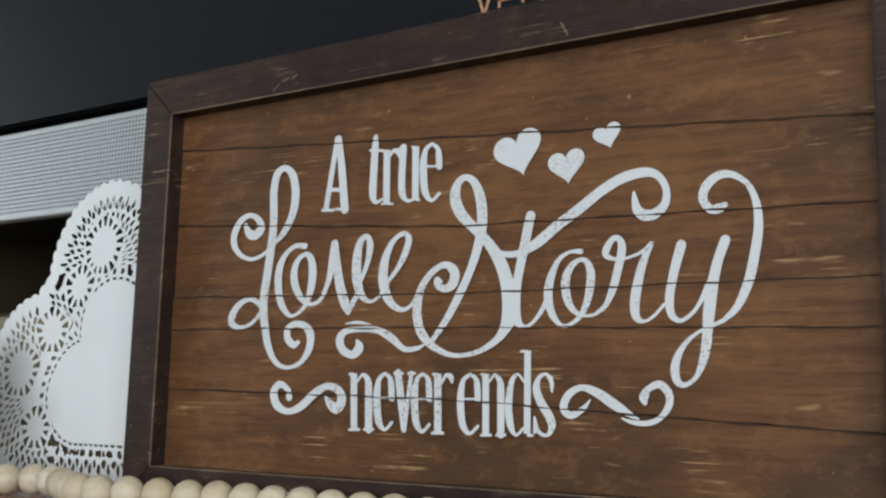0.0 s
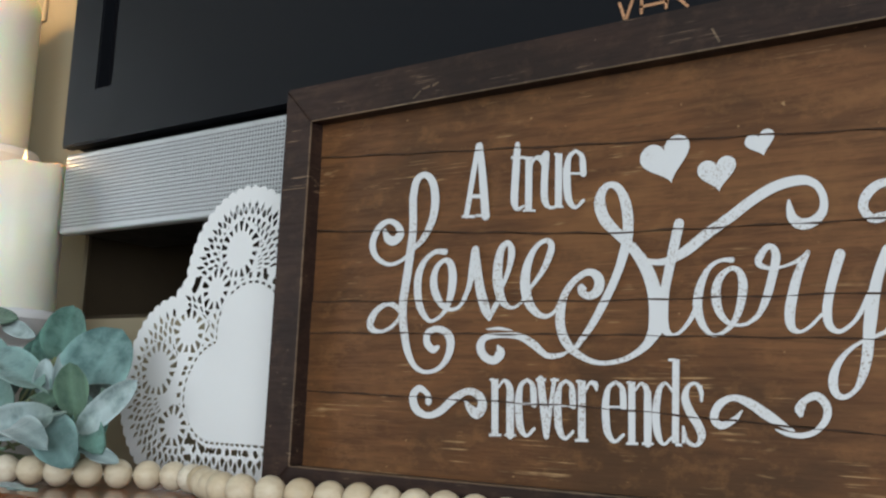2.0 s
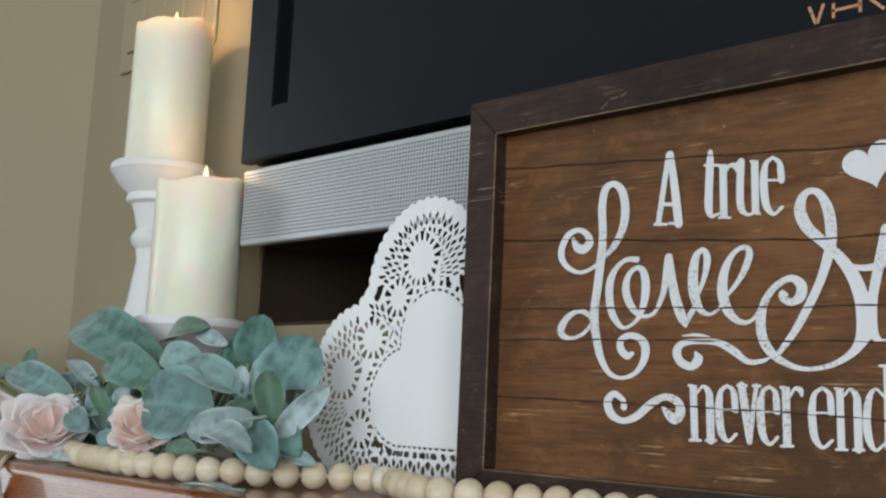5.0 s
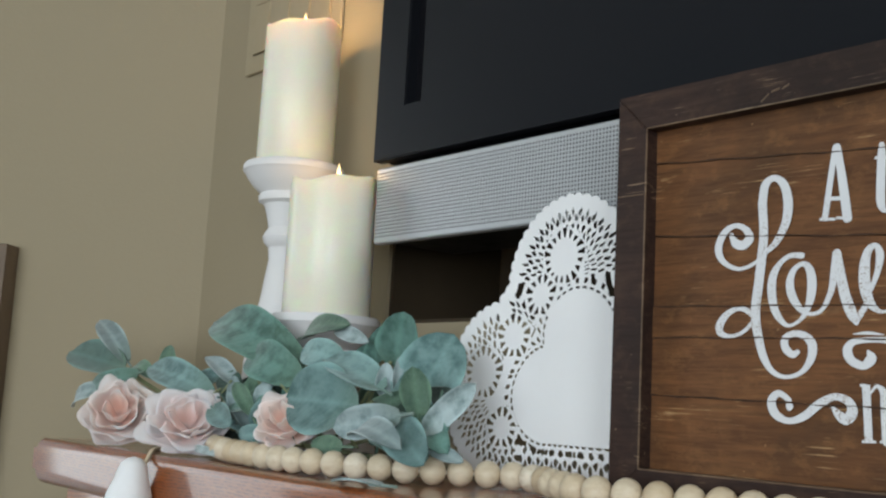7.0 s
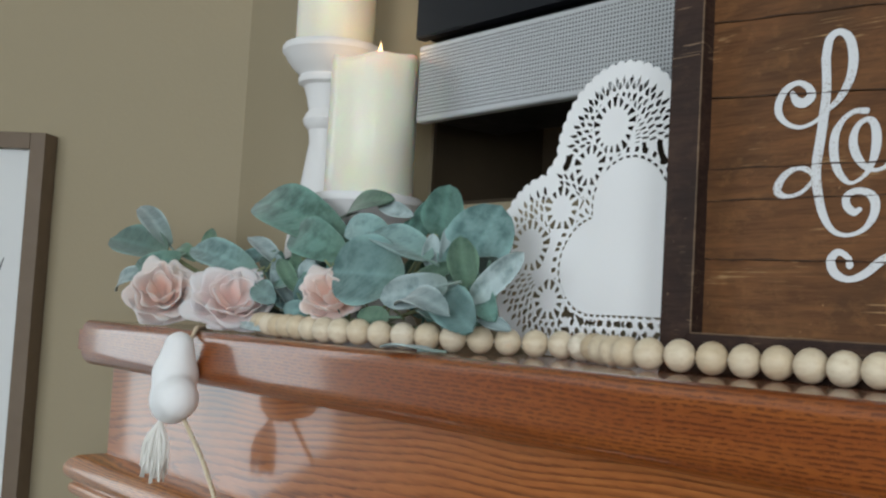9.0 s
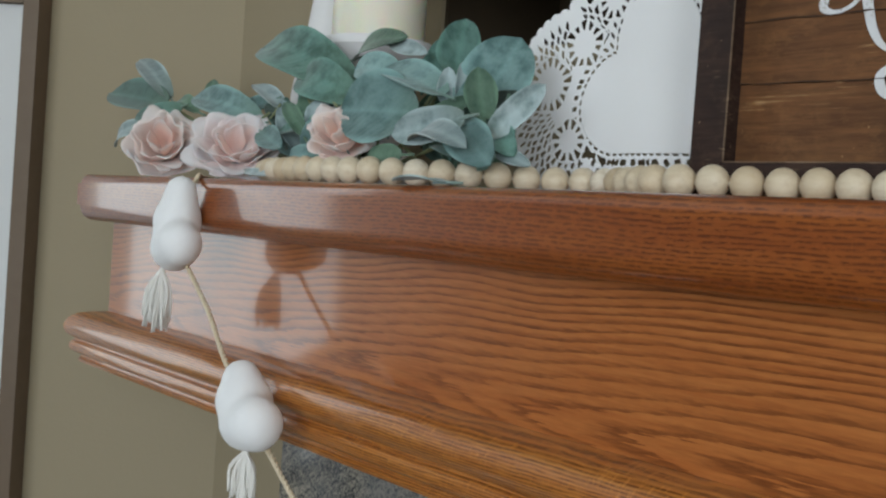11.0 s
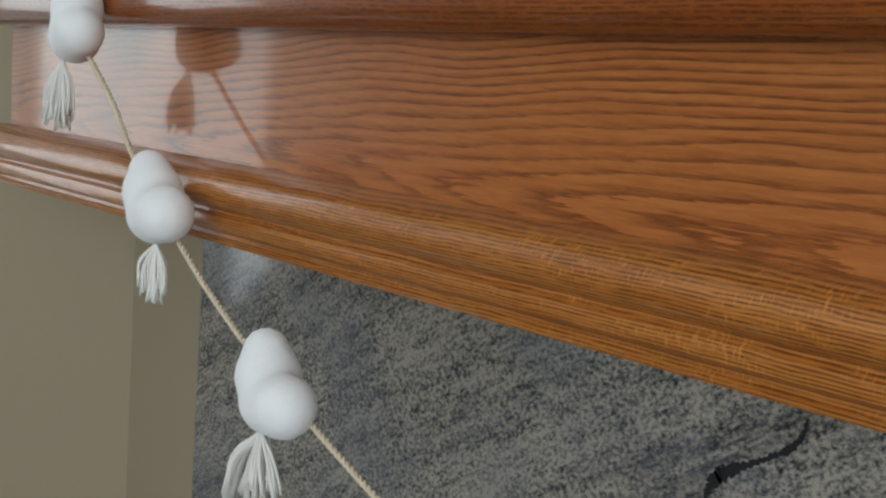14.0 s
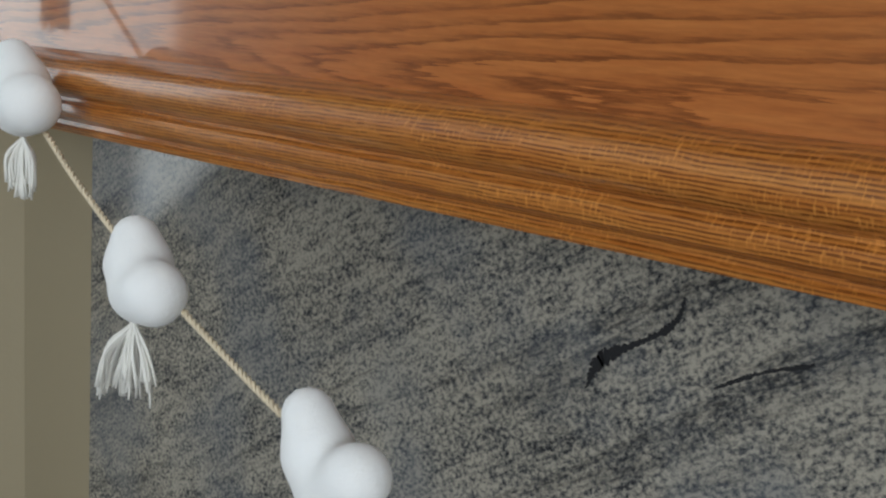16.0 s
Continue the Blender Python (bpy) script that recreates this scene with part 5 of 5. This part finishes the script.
# ---- lettering on the sign ----


def paint_material():
    m = Mat("white_sign_paint", rough=0.65)
    speck = m.noise(m.coord, 900, 3, 0.6)
    patch = m.noise(m.coord, 22, 3, 0.6)
    worn = m.math("MULTIPLY", m.ramp(speck, (0.56, 0.0), (0.64, 1.0)), m.ramp(patch, (0.44, 0.0), (0.60, 0.85)))
    base = m.mix(m.math("MULTIPLY", patch, 0.3), (0.72, 0.73, 0.745), (0.62, 0.63, 0.65))
    m.color(m.mix(worn, base, (0.20, 0.12, 0.06)))
    m.bump(speck, 0.2, 0.0004)
    return m.done()


sign_paint = paint_material()
layer = [0]
LETTER_Y = PANEL_Y - 0.0003


def ribbon(bm, pts, y):
    """A flat brush stroke through (x, z, width) rows in millimetres, with softly rounded ends."""
    rows = smooth_line([(x, z, w) for x, z, w in pts], 7) if len(pts) > 2 else [Vector(p) for p in pts]
    left, right = [], []
    for i, p in enumerate(rows):
        d = rows[min(i + 1, len(rows) - 1)] - rows[max(i - 1, 0)]
        d.z = 0
        d.normalize()
        w = max(p.z, 0.3) / 2
        yy = y - 0.00012 * i / len(rows)
        left.append(bm.verts.new(((p.x - d.y * w) / 1000, yy, (p.y + d.x * w) / 1000)))
        right.append(bm.verts.new(((p.x + d.y * w) / 1000, yy, (p.y - d.x * w) / 1000)))
    for k in range(len(rows) - 1):
        bm.faces.new((left[k], left[k + 1], right[k + 1], right[k]))
    if len(pts) > 2:
        for i, j in ((0, 1), (-1, -2)):
            p, d = rows[i], rows[i] - rows[j]
            d.z = 0
            d.normalize()
            w = max(p.z, 0.3) / 2
            a, b = (left[i], right[i])
            mid = [bm.verts.new(((p.x + (math.cos(t) * d.x - math.sin(t) * d.y) * w) / 1000, y, (p.y + (math.cos(t) * d.y + math.sin(t) * d.x) * w) / 1000)) for t in (1.05, 0.52, 0.0, -0.52, -1.05)]
            lo, hi = (a, b) if i == 0 else (b, a)
            if i == 0:
                bm.faces.new([b] + mid + [a])
            else:
                bm.faces.new([a] + mid + [b])


def letter(name, *strokes):
    bm = bmesh.new()
    for s in strokes:
        layer[0] += 1
        ribbon(bm, s, LETTER_Y - 0.000012 * (layer[0] % 14))
    for f in bm.faces:
        f.normal_update()
        if f.normal.y > 0:
            f.normal_flip()
    me = bpy.data.meshes.new(name)
    bm.to_mesh(me)
    bm.free()
    me.materials.append(sign_paint)
    ob = new(name, me)
    ob.parent = sign
    return ob


def painted_heart(tx, tz, nx, nz, width):
    """A painted heart from its tip and notch and its width, in millimetres."""
    up = Vector((nx - tx, nz - tz))
    side = Vector((up.y, -up.x)).normalized()
    h = up.length
    up.normalize()
    bm = bmesh.new()
    vs = []
    for k in range(40):
        t = 2 * math.pi * k / 40
        u = math.sin(t) ** 3
        v = (13 * math.cos(t) - 5 * math.cos(2 * t) - 2 * math.cos(3 * t) - math.cos(4 * t) + 17) / 22.0
        p = Vector((tx, tz)) + side * (u * width / 2) + up * (v * h)
        vs.append(bm.verts.new((p.x / 1000, LETTER_Y - 0.0001, p.y / 1000)))
    bm.faces.new(vs)
    part("painted_heart", bm, sign_paint, sign)


letter('letter', [(84.7,171.5,3.5),(87.4,166.8,5.5),(92.6,165.0,5.8),(97.4,168.9,6.1),(94.7,174.6,4.3),(88.0,177.6,3.2),(80.7,175.0,4.5),(76.0,168.2,5.3),(75.5,161.2,5.1),(80.3,154.6,3.5),(89.9,150.5,2.4),(99.9,152.7,2.4),(107.6,158.5,2.6),(116.1,165.5,4.4),(122.1,176.3,5.8),(123.6,188.2,6.2),(120.7,199.5,5.4),(114.2,204.4,3.9),(108.1,200.8,5.6),(106.1,189.8,6.0)],
       [(106.1,189.8,6.0),(107.2,172.3,5.9),(106.3,158.6,6.4),(104.3,141.5,6.4),(102.4,127.9,6.4),(102.6,118.4,6.3),(104.7,107.6,5.8),(108.1,96.8,5.1),(114.4,88.1,3.4),(123.3,85.2,2.3),(133.0,88.1,3.0),(138.9,95.6,5.0),(139.7,103.7,5.8),(135.6,108.7,4.6),(128.2,110.4,3.7),(122.4,107.3,4.7),(122.7,102.0,5.0),(127.2,98.3,4.3),(130.6,99.6,2.9)],
       [(103.0,119.1,3.1),(96.3,124.7,3.3),(89.3,126.0,2.9),(81.7,122.4,4.4),(77.0,116.0,5.7),(77.8,111.5,4.5),(84.5,109.3,2.4),(92.7,111.2,2.4),(98.7,115.8,2.6),(101.7,119.5,2.6)])
letter('letter', [(132.9,155.9,3.7),(125.5,156.3,3.0),(118.7,152.3,3.4),(113.9,144.5,5.4),(113.2,134.3,5.8),(115.6,124.1,5.1),(120.5,117.3,3.5),(125.4,115.1,2.0),(132.1,118.3,2.4),(136.4,124.1,3.8),(138.9,132.6,5.6),(139.3,141.5,5.9),(137.2,148.6,4.7),(132.8,150.9,2.8),(127.4,147.1,3.9),(125.2,139.8,5.3),(126.9,132.1,5.4),(131.7,125.2,4.2),(137.8,121.7,2.3),(144.5,122.8,2.3),(149.2,128.2,2.8)])
letter('letter', [(147.7,126.3,2.9),(151.4,134.4,3.8),(153.7,145.7,5.4),(154.9,155.5,5.5)],
       [(154.9,155.5,5.3),(157.1,143.9,5.7),(159.8,131.7,6.4),(163.9,121.2,6.3),(166.6,116.0,3.1)],
       [(166.6,116.7,3.2),(170.3,122.3,3.6),(173.6,128.0,3.2)])
letter('letter', [(175.3,134.3,2.4),(178.9,143.7,3.6),(180.4,153.3,4.8),(177.8,158.6,2.9),(173.2,155.0,4.9),(171.3,144.8,6.5),(172.2,133.5,6.7),(175.7,125.3,4.7),(181.4,121.6,1.9),(186.8,123.4,1.8),(190.9,127.9,2.3)])
letter('letter', [(194.1,132.5,2.3),(201.0,141.0,3.4),(205.6,149.8,4.6),(206.5,156.1,4.0),(202.3,158.2,2.7),(196.0,154.2,3.4),(191.3,145.0,5.5),(190.2,134.3,6.6),(192.9,124.7,5.9),(198.1,118.6,4.0),(204.2,116.3,2.5),(209.7,118.6,2.1),(213.6,124.0,2.5)])
letter('letter', [(223.9,99.4,2.8),(232.8,110.7,4.2),(240.2,123.0,4.9),(246.9,136.2,4.9),(251.1,148.0,5.6),(253.5,159.9,6.2),(252.2,173.6,6.1),(247.8,183.2,4.4),(242.1,185.9,3.5),(237.6,182.6,5.1),(236.3,175.6,6.8),(239.8,167.0,6.6),(247.3,159.4,5.6),(256.8,150.4,5.6),(264.5,139.8,7.0),(269.0,128.4,7.8),(270.9,117.6,8.9),(270.1,108.1,7.9)],
       [(270.1,108.1,7.9),(264.6,100.1,4.4),(253.0,93.3,2.7),(238.3,91.3,2.4),(226.2,95.2,3.7),(218.0,101.9,5.4),(214.1,110.2,5.8),(213.8,119.4,5.6),(216.4,128.5,4.4),(222.7,135.9,3.8),(230.9,139.5,3.7),(236.7,135.8,5.7),(236.5,129.8,6.0),(231.7,126.7,4.0),(226.9,128.4,3.9),(226.1,131.5,3.9),(228.7,130.7,1.8)])
letter('letter', [(282.3,161.9,5.6),(279.8,150.6,5.6),(277.4,139.7,5.3),(275.0,128.2,5.3),(273.5,117.5,7.2),(274.9,109.4,5.7),(279.2,105.6,2.0),(284.0,107.2,1.8),(289.0,112.8,2.5),(292.1,118.9,2.5)],
       [(264.4,143.9,2.6),(271.1,142.7,3.3),(278.9,144.0,4.0),(287.3,148.4,5.6),(297.7,155.8,5.6),(310.0,163.5,5.5),(321.2,171.0,5.4),(332.5,176.5,5.3),(344.1,178.4,4.8),(351.2,176.0,3.7),(355.1,169.6,3.6),(354.8,162.5,4.3),(350.3,158.0,5.1),(344.6,157.3,5.4),(340.6,160.4,4.7),(339.2,165.5,3.1),(338.9,168.9,1.4)])
letter('letter', [(310.5,141.9,2.8),(304.3,141.9,1.8),(298.2,138.0,2.8),(294.2,129.7,4.4),(292.7,120.6,5.0),(294.7,112.1,4.0),(299.1,106.4,2.3),(303.4,105.4,1.7),(309.5,108.9,2.4),(313.6,115.4,3.6),(315.7,123.7,4.5),(316.0,131.5,4.5),(313.5,136.9,2.8),(309.0,137.4,2.4),(304.1,132.9,4.0),(302.3,125.9,4.9),(303.9,117.4,4.2),(307.9,112.0,2.6),(312.5,110.2,1.7),(318.4,110.6,1.7),(323.8,114.6,2.3)])
letter('letter', [(318.4,110.6,1.7),(323.8,114.6,2.6),(327.8,122.7,4.1),(330.5,132.2,4.4),(332.5,141.7,4.4),(331.3,146.4,3.3),(328.1,147.2,2.9),(324.6,142.7,3.9),(324.3,139.1,3.1),(329.6,136.9,1.6),(336.8,137.6,1.4),(344.0,140.4,2.0),(347.7,143.5,2.3)],
       [(347.7,143.5,2.3),(343.7,135.6,4.0),(340.8,125.4,4.9),(339.1,115.5,5.1),(339.9,108.7,3.9),(343.9,106.5,1.6),(348.9,109.1,1.6),(353.9,114.2,1.6)])
letter('letter', [(362.4,141.8,5.0),(359.5,132.1,4.7),(357.3,122.9,4.4),(356.4,115.0,4.4),(357.7,108.9,3.5),(361.8,106.4,2.1),(366.9,109.2,1.9),(371.2,114.5,2.1),(375.5,123.4,2.7)],
       [(383.4,142.8,4.8),(379.9,133.6,4.8),(377.4,123.4,5.3),(375.7,112.5,5.8),(374.7,102.8,5.0),(373.9,95.1,4.7),(372.2,87.4,3.9),(369.0,80.5,2.3),(363.9,76.9,2.3),(359.9,78.7,3.7),(358.9,84.8,4.3),(361.1,91.6,3.2),(365.4,97.2,2.1),(370.5,101.0,1.6),(375.3,103.0,1.5),(382.1,106.0,2.1)],
       [(382.1,106.0,2.1),(388.6,112.2,3.6),(393.8,123.2,4.6),(396.8,135.3,4.6),(398.8,148.0,4.3),(398.0,158.9,3.5),(394.4,167.6,2.7),(387.8,172.7,3.1),(381.2,173.3,4.1),(375.3,169.3,4.7),(373.1,163.1,4.3),(376.5,157.8,3.9),(380.7,157.7,4.6),(383.6,159.1,2.7)])
letter('letter', [(153.8,217.9,3.5),(150.9,199.2,3.9),(147.5,176.7,3.9)],
       [(155.0,217.7,4.2),(158.1,198.5,5.4),(161.3,175.5,5.7)],
       [(149.4,187.9,2.4),(159.9,187.0,2.3)],
       [(144.1,176.3,1.7),(153.8,175.5,1.7)],
       [(154.2,176.1,1.7),(164.2,175.3,1.7)])
letter('letter', [(181.7,215.2,3.3),(181.6,208.6,4.9),(181.1,192.9,5.2),(181.1,182.4,5.1),(183.3,177.6,2.6),(187.6,178.9,1.4)],
       [(177.6,208.1,1.7),(187.6,206.9,1.7)])
letter('letter', [(190.0,207.0,4.8),(190.8,176.0,4.7)],
       [(186.9,176.4,1.3),(195.5,175.7,1.3)],
       [(186.8,206.7,1.7),(190.0,206.4,1.6)],
       [(191.3,202.3,2.0),(194.3,205.9,2.2),(198.2,204.8,3.6),(198.7,202.1,1.9)])
letter('letter', [(201.2,207.0,4.7),(200.7,190.9,4.7),(201.4,181.2,4.5),(204.6,176.8,2.2),(208.8,177.1,1.8),(211.3,181.0,1.5)],
       [(209.6,206.7,4.6),(210.3,176.6,4.5)],
       [(198.2,207.1,1.3),(201.6,206.7,1.3)],
       [(206.6,206.7,1.3),(209.7,206.4,1.3)],
       [(210.3,176.6,1.3),(213.7,176.3,1.3)])
letter('letter', [(220.5,207.1,1.9),(216.6,204.3,3.1),(215.2,198.1,4.6),(215.3,190.1,4.9),(216.8,180.5,4.3),(221.1,175.4,2.2),(226.1,178.7,2.1)],
       [(220.5,207.1,1.6),(224.1,204.1,2.7),(225.1,200.2,4.0),(225.7,193.8,4.0)],
       [(215.3,194.9,1.3),(227.5,193.6,1.3)])
letter('letter', [(172.2,81.8,4.7),(173.7,51.5,4.7)],
       [(169.8,51.0,1.5),(178.0,51.3,1.5)],
       [(168.7,81.5,1.6),(172.2,81.5,1.6)],
       [(174.8,77.5,1.5),(178.4,81.2,1.9),(182.2,77.5,4.2),(182.9,69.5,5.0),(183.7,51.8,5.0)],
       [(179.9,51.4,1.5),(187.6,51.6,1.5)])
letter('letter', [(193.5,81.9,1.8),(189.8,78.9,3.0),(188.6,72.8,4.6),(188.7,65.2,5.0),(190.3,56.2,4.5),(194.4,51.8,2.1),(199.1,55.6,2.0)],
       [(193.5,81.9,1.7),(196.9,79.5,2.9),(197.9,75.9,4.1),(198.6,68.9,4.1)],
       [(188.7,68.7,1.2),(200.4,68.9,1.2)])
letter('letter', [(202.2,82.0,4.5),(205.0,66.3,4.8),(207.0,52.0,3.3)],
       [(211.0,82.0,2.6),(209.0,66.4,2.6),(207.7,52.0,2.2)],
       [(199.2,82.0,1.5),(205.9,82.0,1.5)],
       [(208.5,82.0,1.5),(214.0,82.0,1.5)])
letter('letter', [(218.3,81.8,1.7),(214.8,78.7,2.9),(213.6,72.6,4.4),(213.7,64.9,4.7),(215.1,55.9,4.3),(219.0,51.5,2.1),(223.5,55.2,1.9)],
       [(218.3,81.8,1.6),(221.6,79.4,2.7),(222.5,75.8,3.9),(223.1,68.7,3.9)],
       [(213.7,68.5,1.2),(224.9,68.7,1.2)])
letter('letter', [(228.0,81.8,4.6),(228.9,51.3,4.6)],
       [(224.7,50.8,1.5),(232.8,51.1,1.5)],
       [(224.5,81.5,1.5),(228.0,81.5,1.5)],
       [(230.3,76.8,1.7),(233.0,80.9,1.9),(236.2,80.1,3.2),(236.9,77.5,1.7)])
letter('letter', [(247.9,81.6,1.6),(244.0,78.5,2.7),(242.6,72.4,4.1),(242.6,64.8,4.5),(244.1,55.7,4.0),(248.3,51.4,2.0),(253.2,55.0,1.8)],
       [(247.9,81.6,1.5),(251.4,79.3,2.6),(252.4,75.9,3.7),(252.9,69.0,3.7)],
       [(242.7,68.8,1.2),(254.6,69.0,1.1)])
letter('letter', [(257.3,81.7,4.0),(258.0,51.2,4.0)],
       [(254.7,50.7,1.4),(261.6,51.0,1.4)],
       [(254.3,81.4,1.4),(257.3,81.4,1.4)],
       [(259.4,77.7,1.3),(262.7,81.1,1.7),(266.0,77.7,3.6),(266.5,70.4,4.3),(266.9,51.5,4.2)],
       [(263.6,51.1,1.4),(270.1,51.3,1.4)])
letter('letter', [(279.9,77.9,1.5),(276.0,81.5,1.4),(272.6,77.5,3.2),(271.1,66.2,4.2),(272.3,56.4,3.9),(275.6,51.5,1.7),(280.0,55.0,1.5)],
       [(281.6,93.4,3.8),(281.9,52.3,3.8)],
       [(277.5,93.1,1.4),(281.6,93.1,1.4)],
       [(281.9,51.5,1.4),(285.4,51.6,1.4)])
letter('letter', [(295.4,73.1,1.2),(295.0,78.0,2.5),(292.2,81.6,1.7),(288.2,79.9,2.4),(286.7,74.3,4.1),(289.6,67.4,4.6),(294.0,61.2,4.6),(295.6,56.1,4.0),(292.9,51.9,1.9),(288.2,53.6,2.1),(285.9,60.2,1.6)],
       [(295.0,80.8,1.5),(295.1,73.6,1.2)],
       [(285.9,60.2,1.3),(286.0,52.5,1.6)])
letter('flourish', [(125.6,68.2,4.7),(124.5,72.4,3.5),(118.3,75.6,4.0),(113.8,71.0,5.7),(116.4,63.8,5.5),(124.8,60.1,3.6),(134.5,62.9,4.7),(144.1,70.2,5.1),(153.7,74.7,3.9),(161.9,72.3,5.0),(164.2,66.7,6.4),(160.8,62.3,5.8),(156.3,64.7,5.1),(152.0,69.3,1.5)])
letter('flourish', [(173.4,100.0,1.9),(175.1,96.2,6.3),(170.6,92.2,4.5),(163.6,95.1,5.1),(161.3,100.8,5.7),(165.1,105.2,3.8),(175.8,106.3,2.9),(187.6,105.5,3.8),(197.3,101.0,4.5),(205.8,95.1,3.1),(214.2,95.3,2.5),(218.9,97.1,1.3)],
       [(164.9,109.7,0.6),(173.7,110.1,1.9),(182.4,109.0,0.6)])
letter('flourish', [(316.0,69.3,0.8),(312.1,64.9,2.8),(305.6,61.8,3.5),(301.9,65.5,4.3),(304.6,71.8,4.0),(311.5,75.2,3.0),(319.5,72.9,4.4),(329.0,67.2,4.9),(337.6,62.4,2.4),(340.9,60.9,0.8)],
       [(332.5,61.0,0.8),(338.1,59.3,2.1),(345.1,59.0,2.6),(351.4,61.5,2.6),(355.8,67.3,3.5),(355.8,72.9,3.8),(351.5,77.0,3.7),(346.0,74.9,3.2),(343.7,71.2,4.7),(344.0,68.6,2.8)])
painted_heart(278.0, 183.3, 273.4, 200.9, 28.7)
painted_heart(303.8, 176.4, 302.1, 189.6, 20.7)
painted_heart(326.6, 192.1, 324.2, 201.6, 15.3)

joint_mat = make_plain("joint_shade", (0.050, 0.024, 0.012), 0.9, 0, 0.2, 200, 0.0)
# dark strips over the letters, coloured as shade in the open, unpainted plank joints
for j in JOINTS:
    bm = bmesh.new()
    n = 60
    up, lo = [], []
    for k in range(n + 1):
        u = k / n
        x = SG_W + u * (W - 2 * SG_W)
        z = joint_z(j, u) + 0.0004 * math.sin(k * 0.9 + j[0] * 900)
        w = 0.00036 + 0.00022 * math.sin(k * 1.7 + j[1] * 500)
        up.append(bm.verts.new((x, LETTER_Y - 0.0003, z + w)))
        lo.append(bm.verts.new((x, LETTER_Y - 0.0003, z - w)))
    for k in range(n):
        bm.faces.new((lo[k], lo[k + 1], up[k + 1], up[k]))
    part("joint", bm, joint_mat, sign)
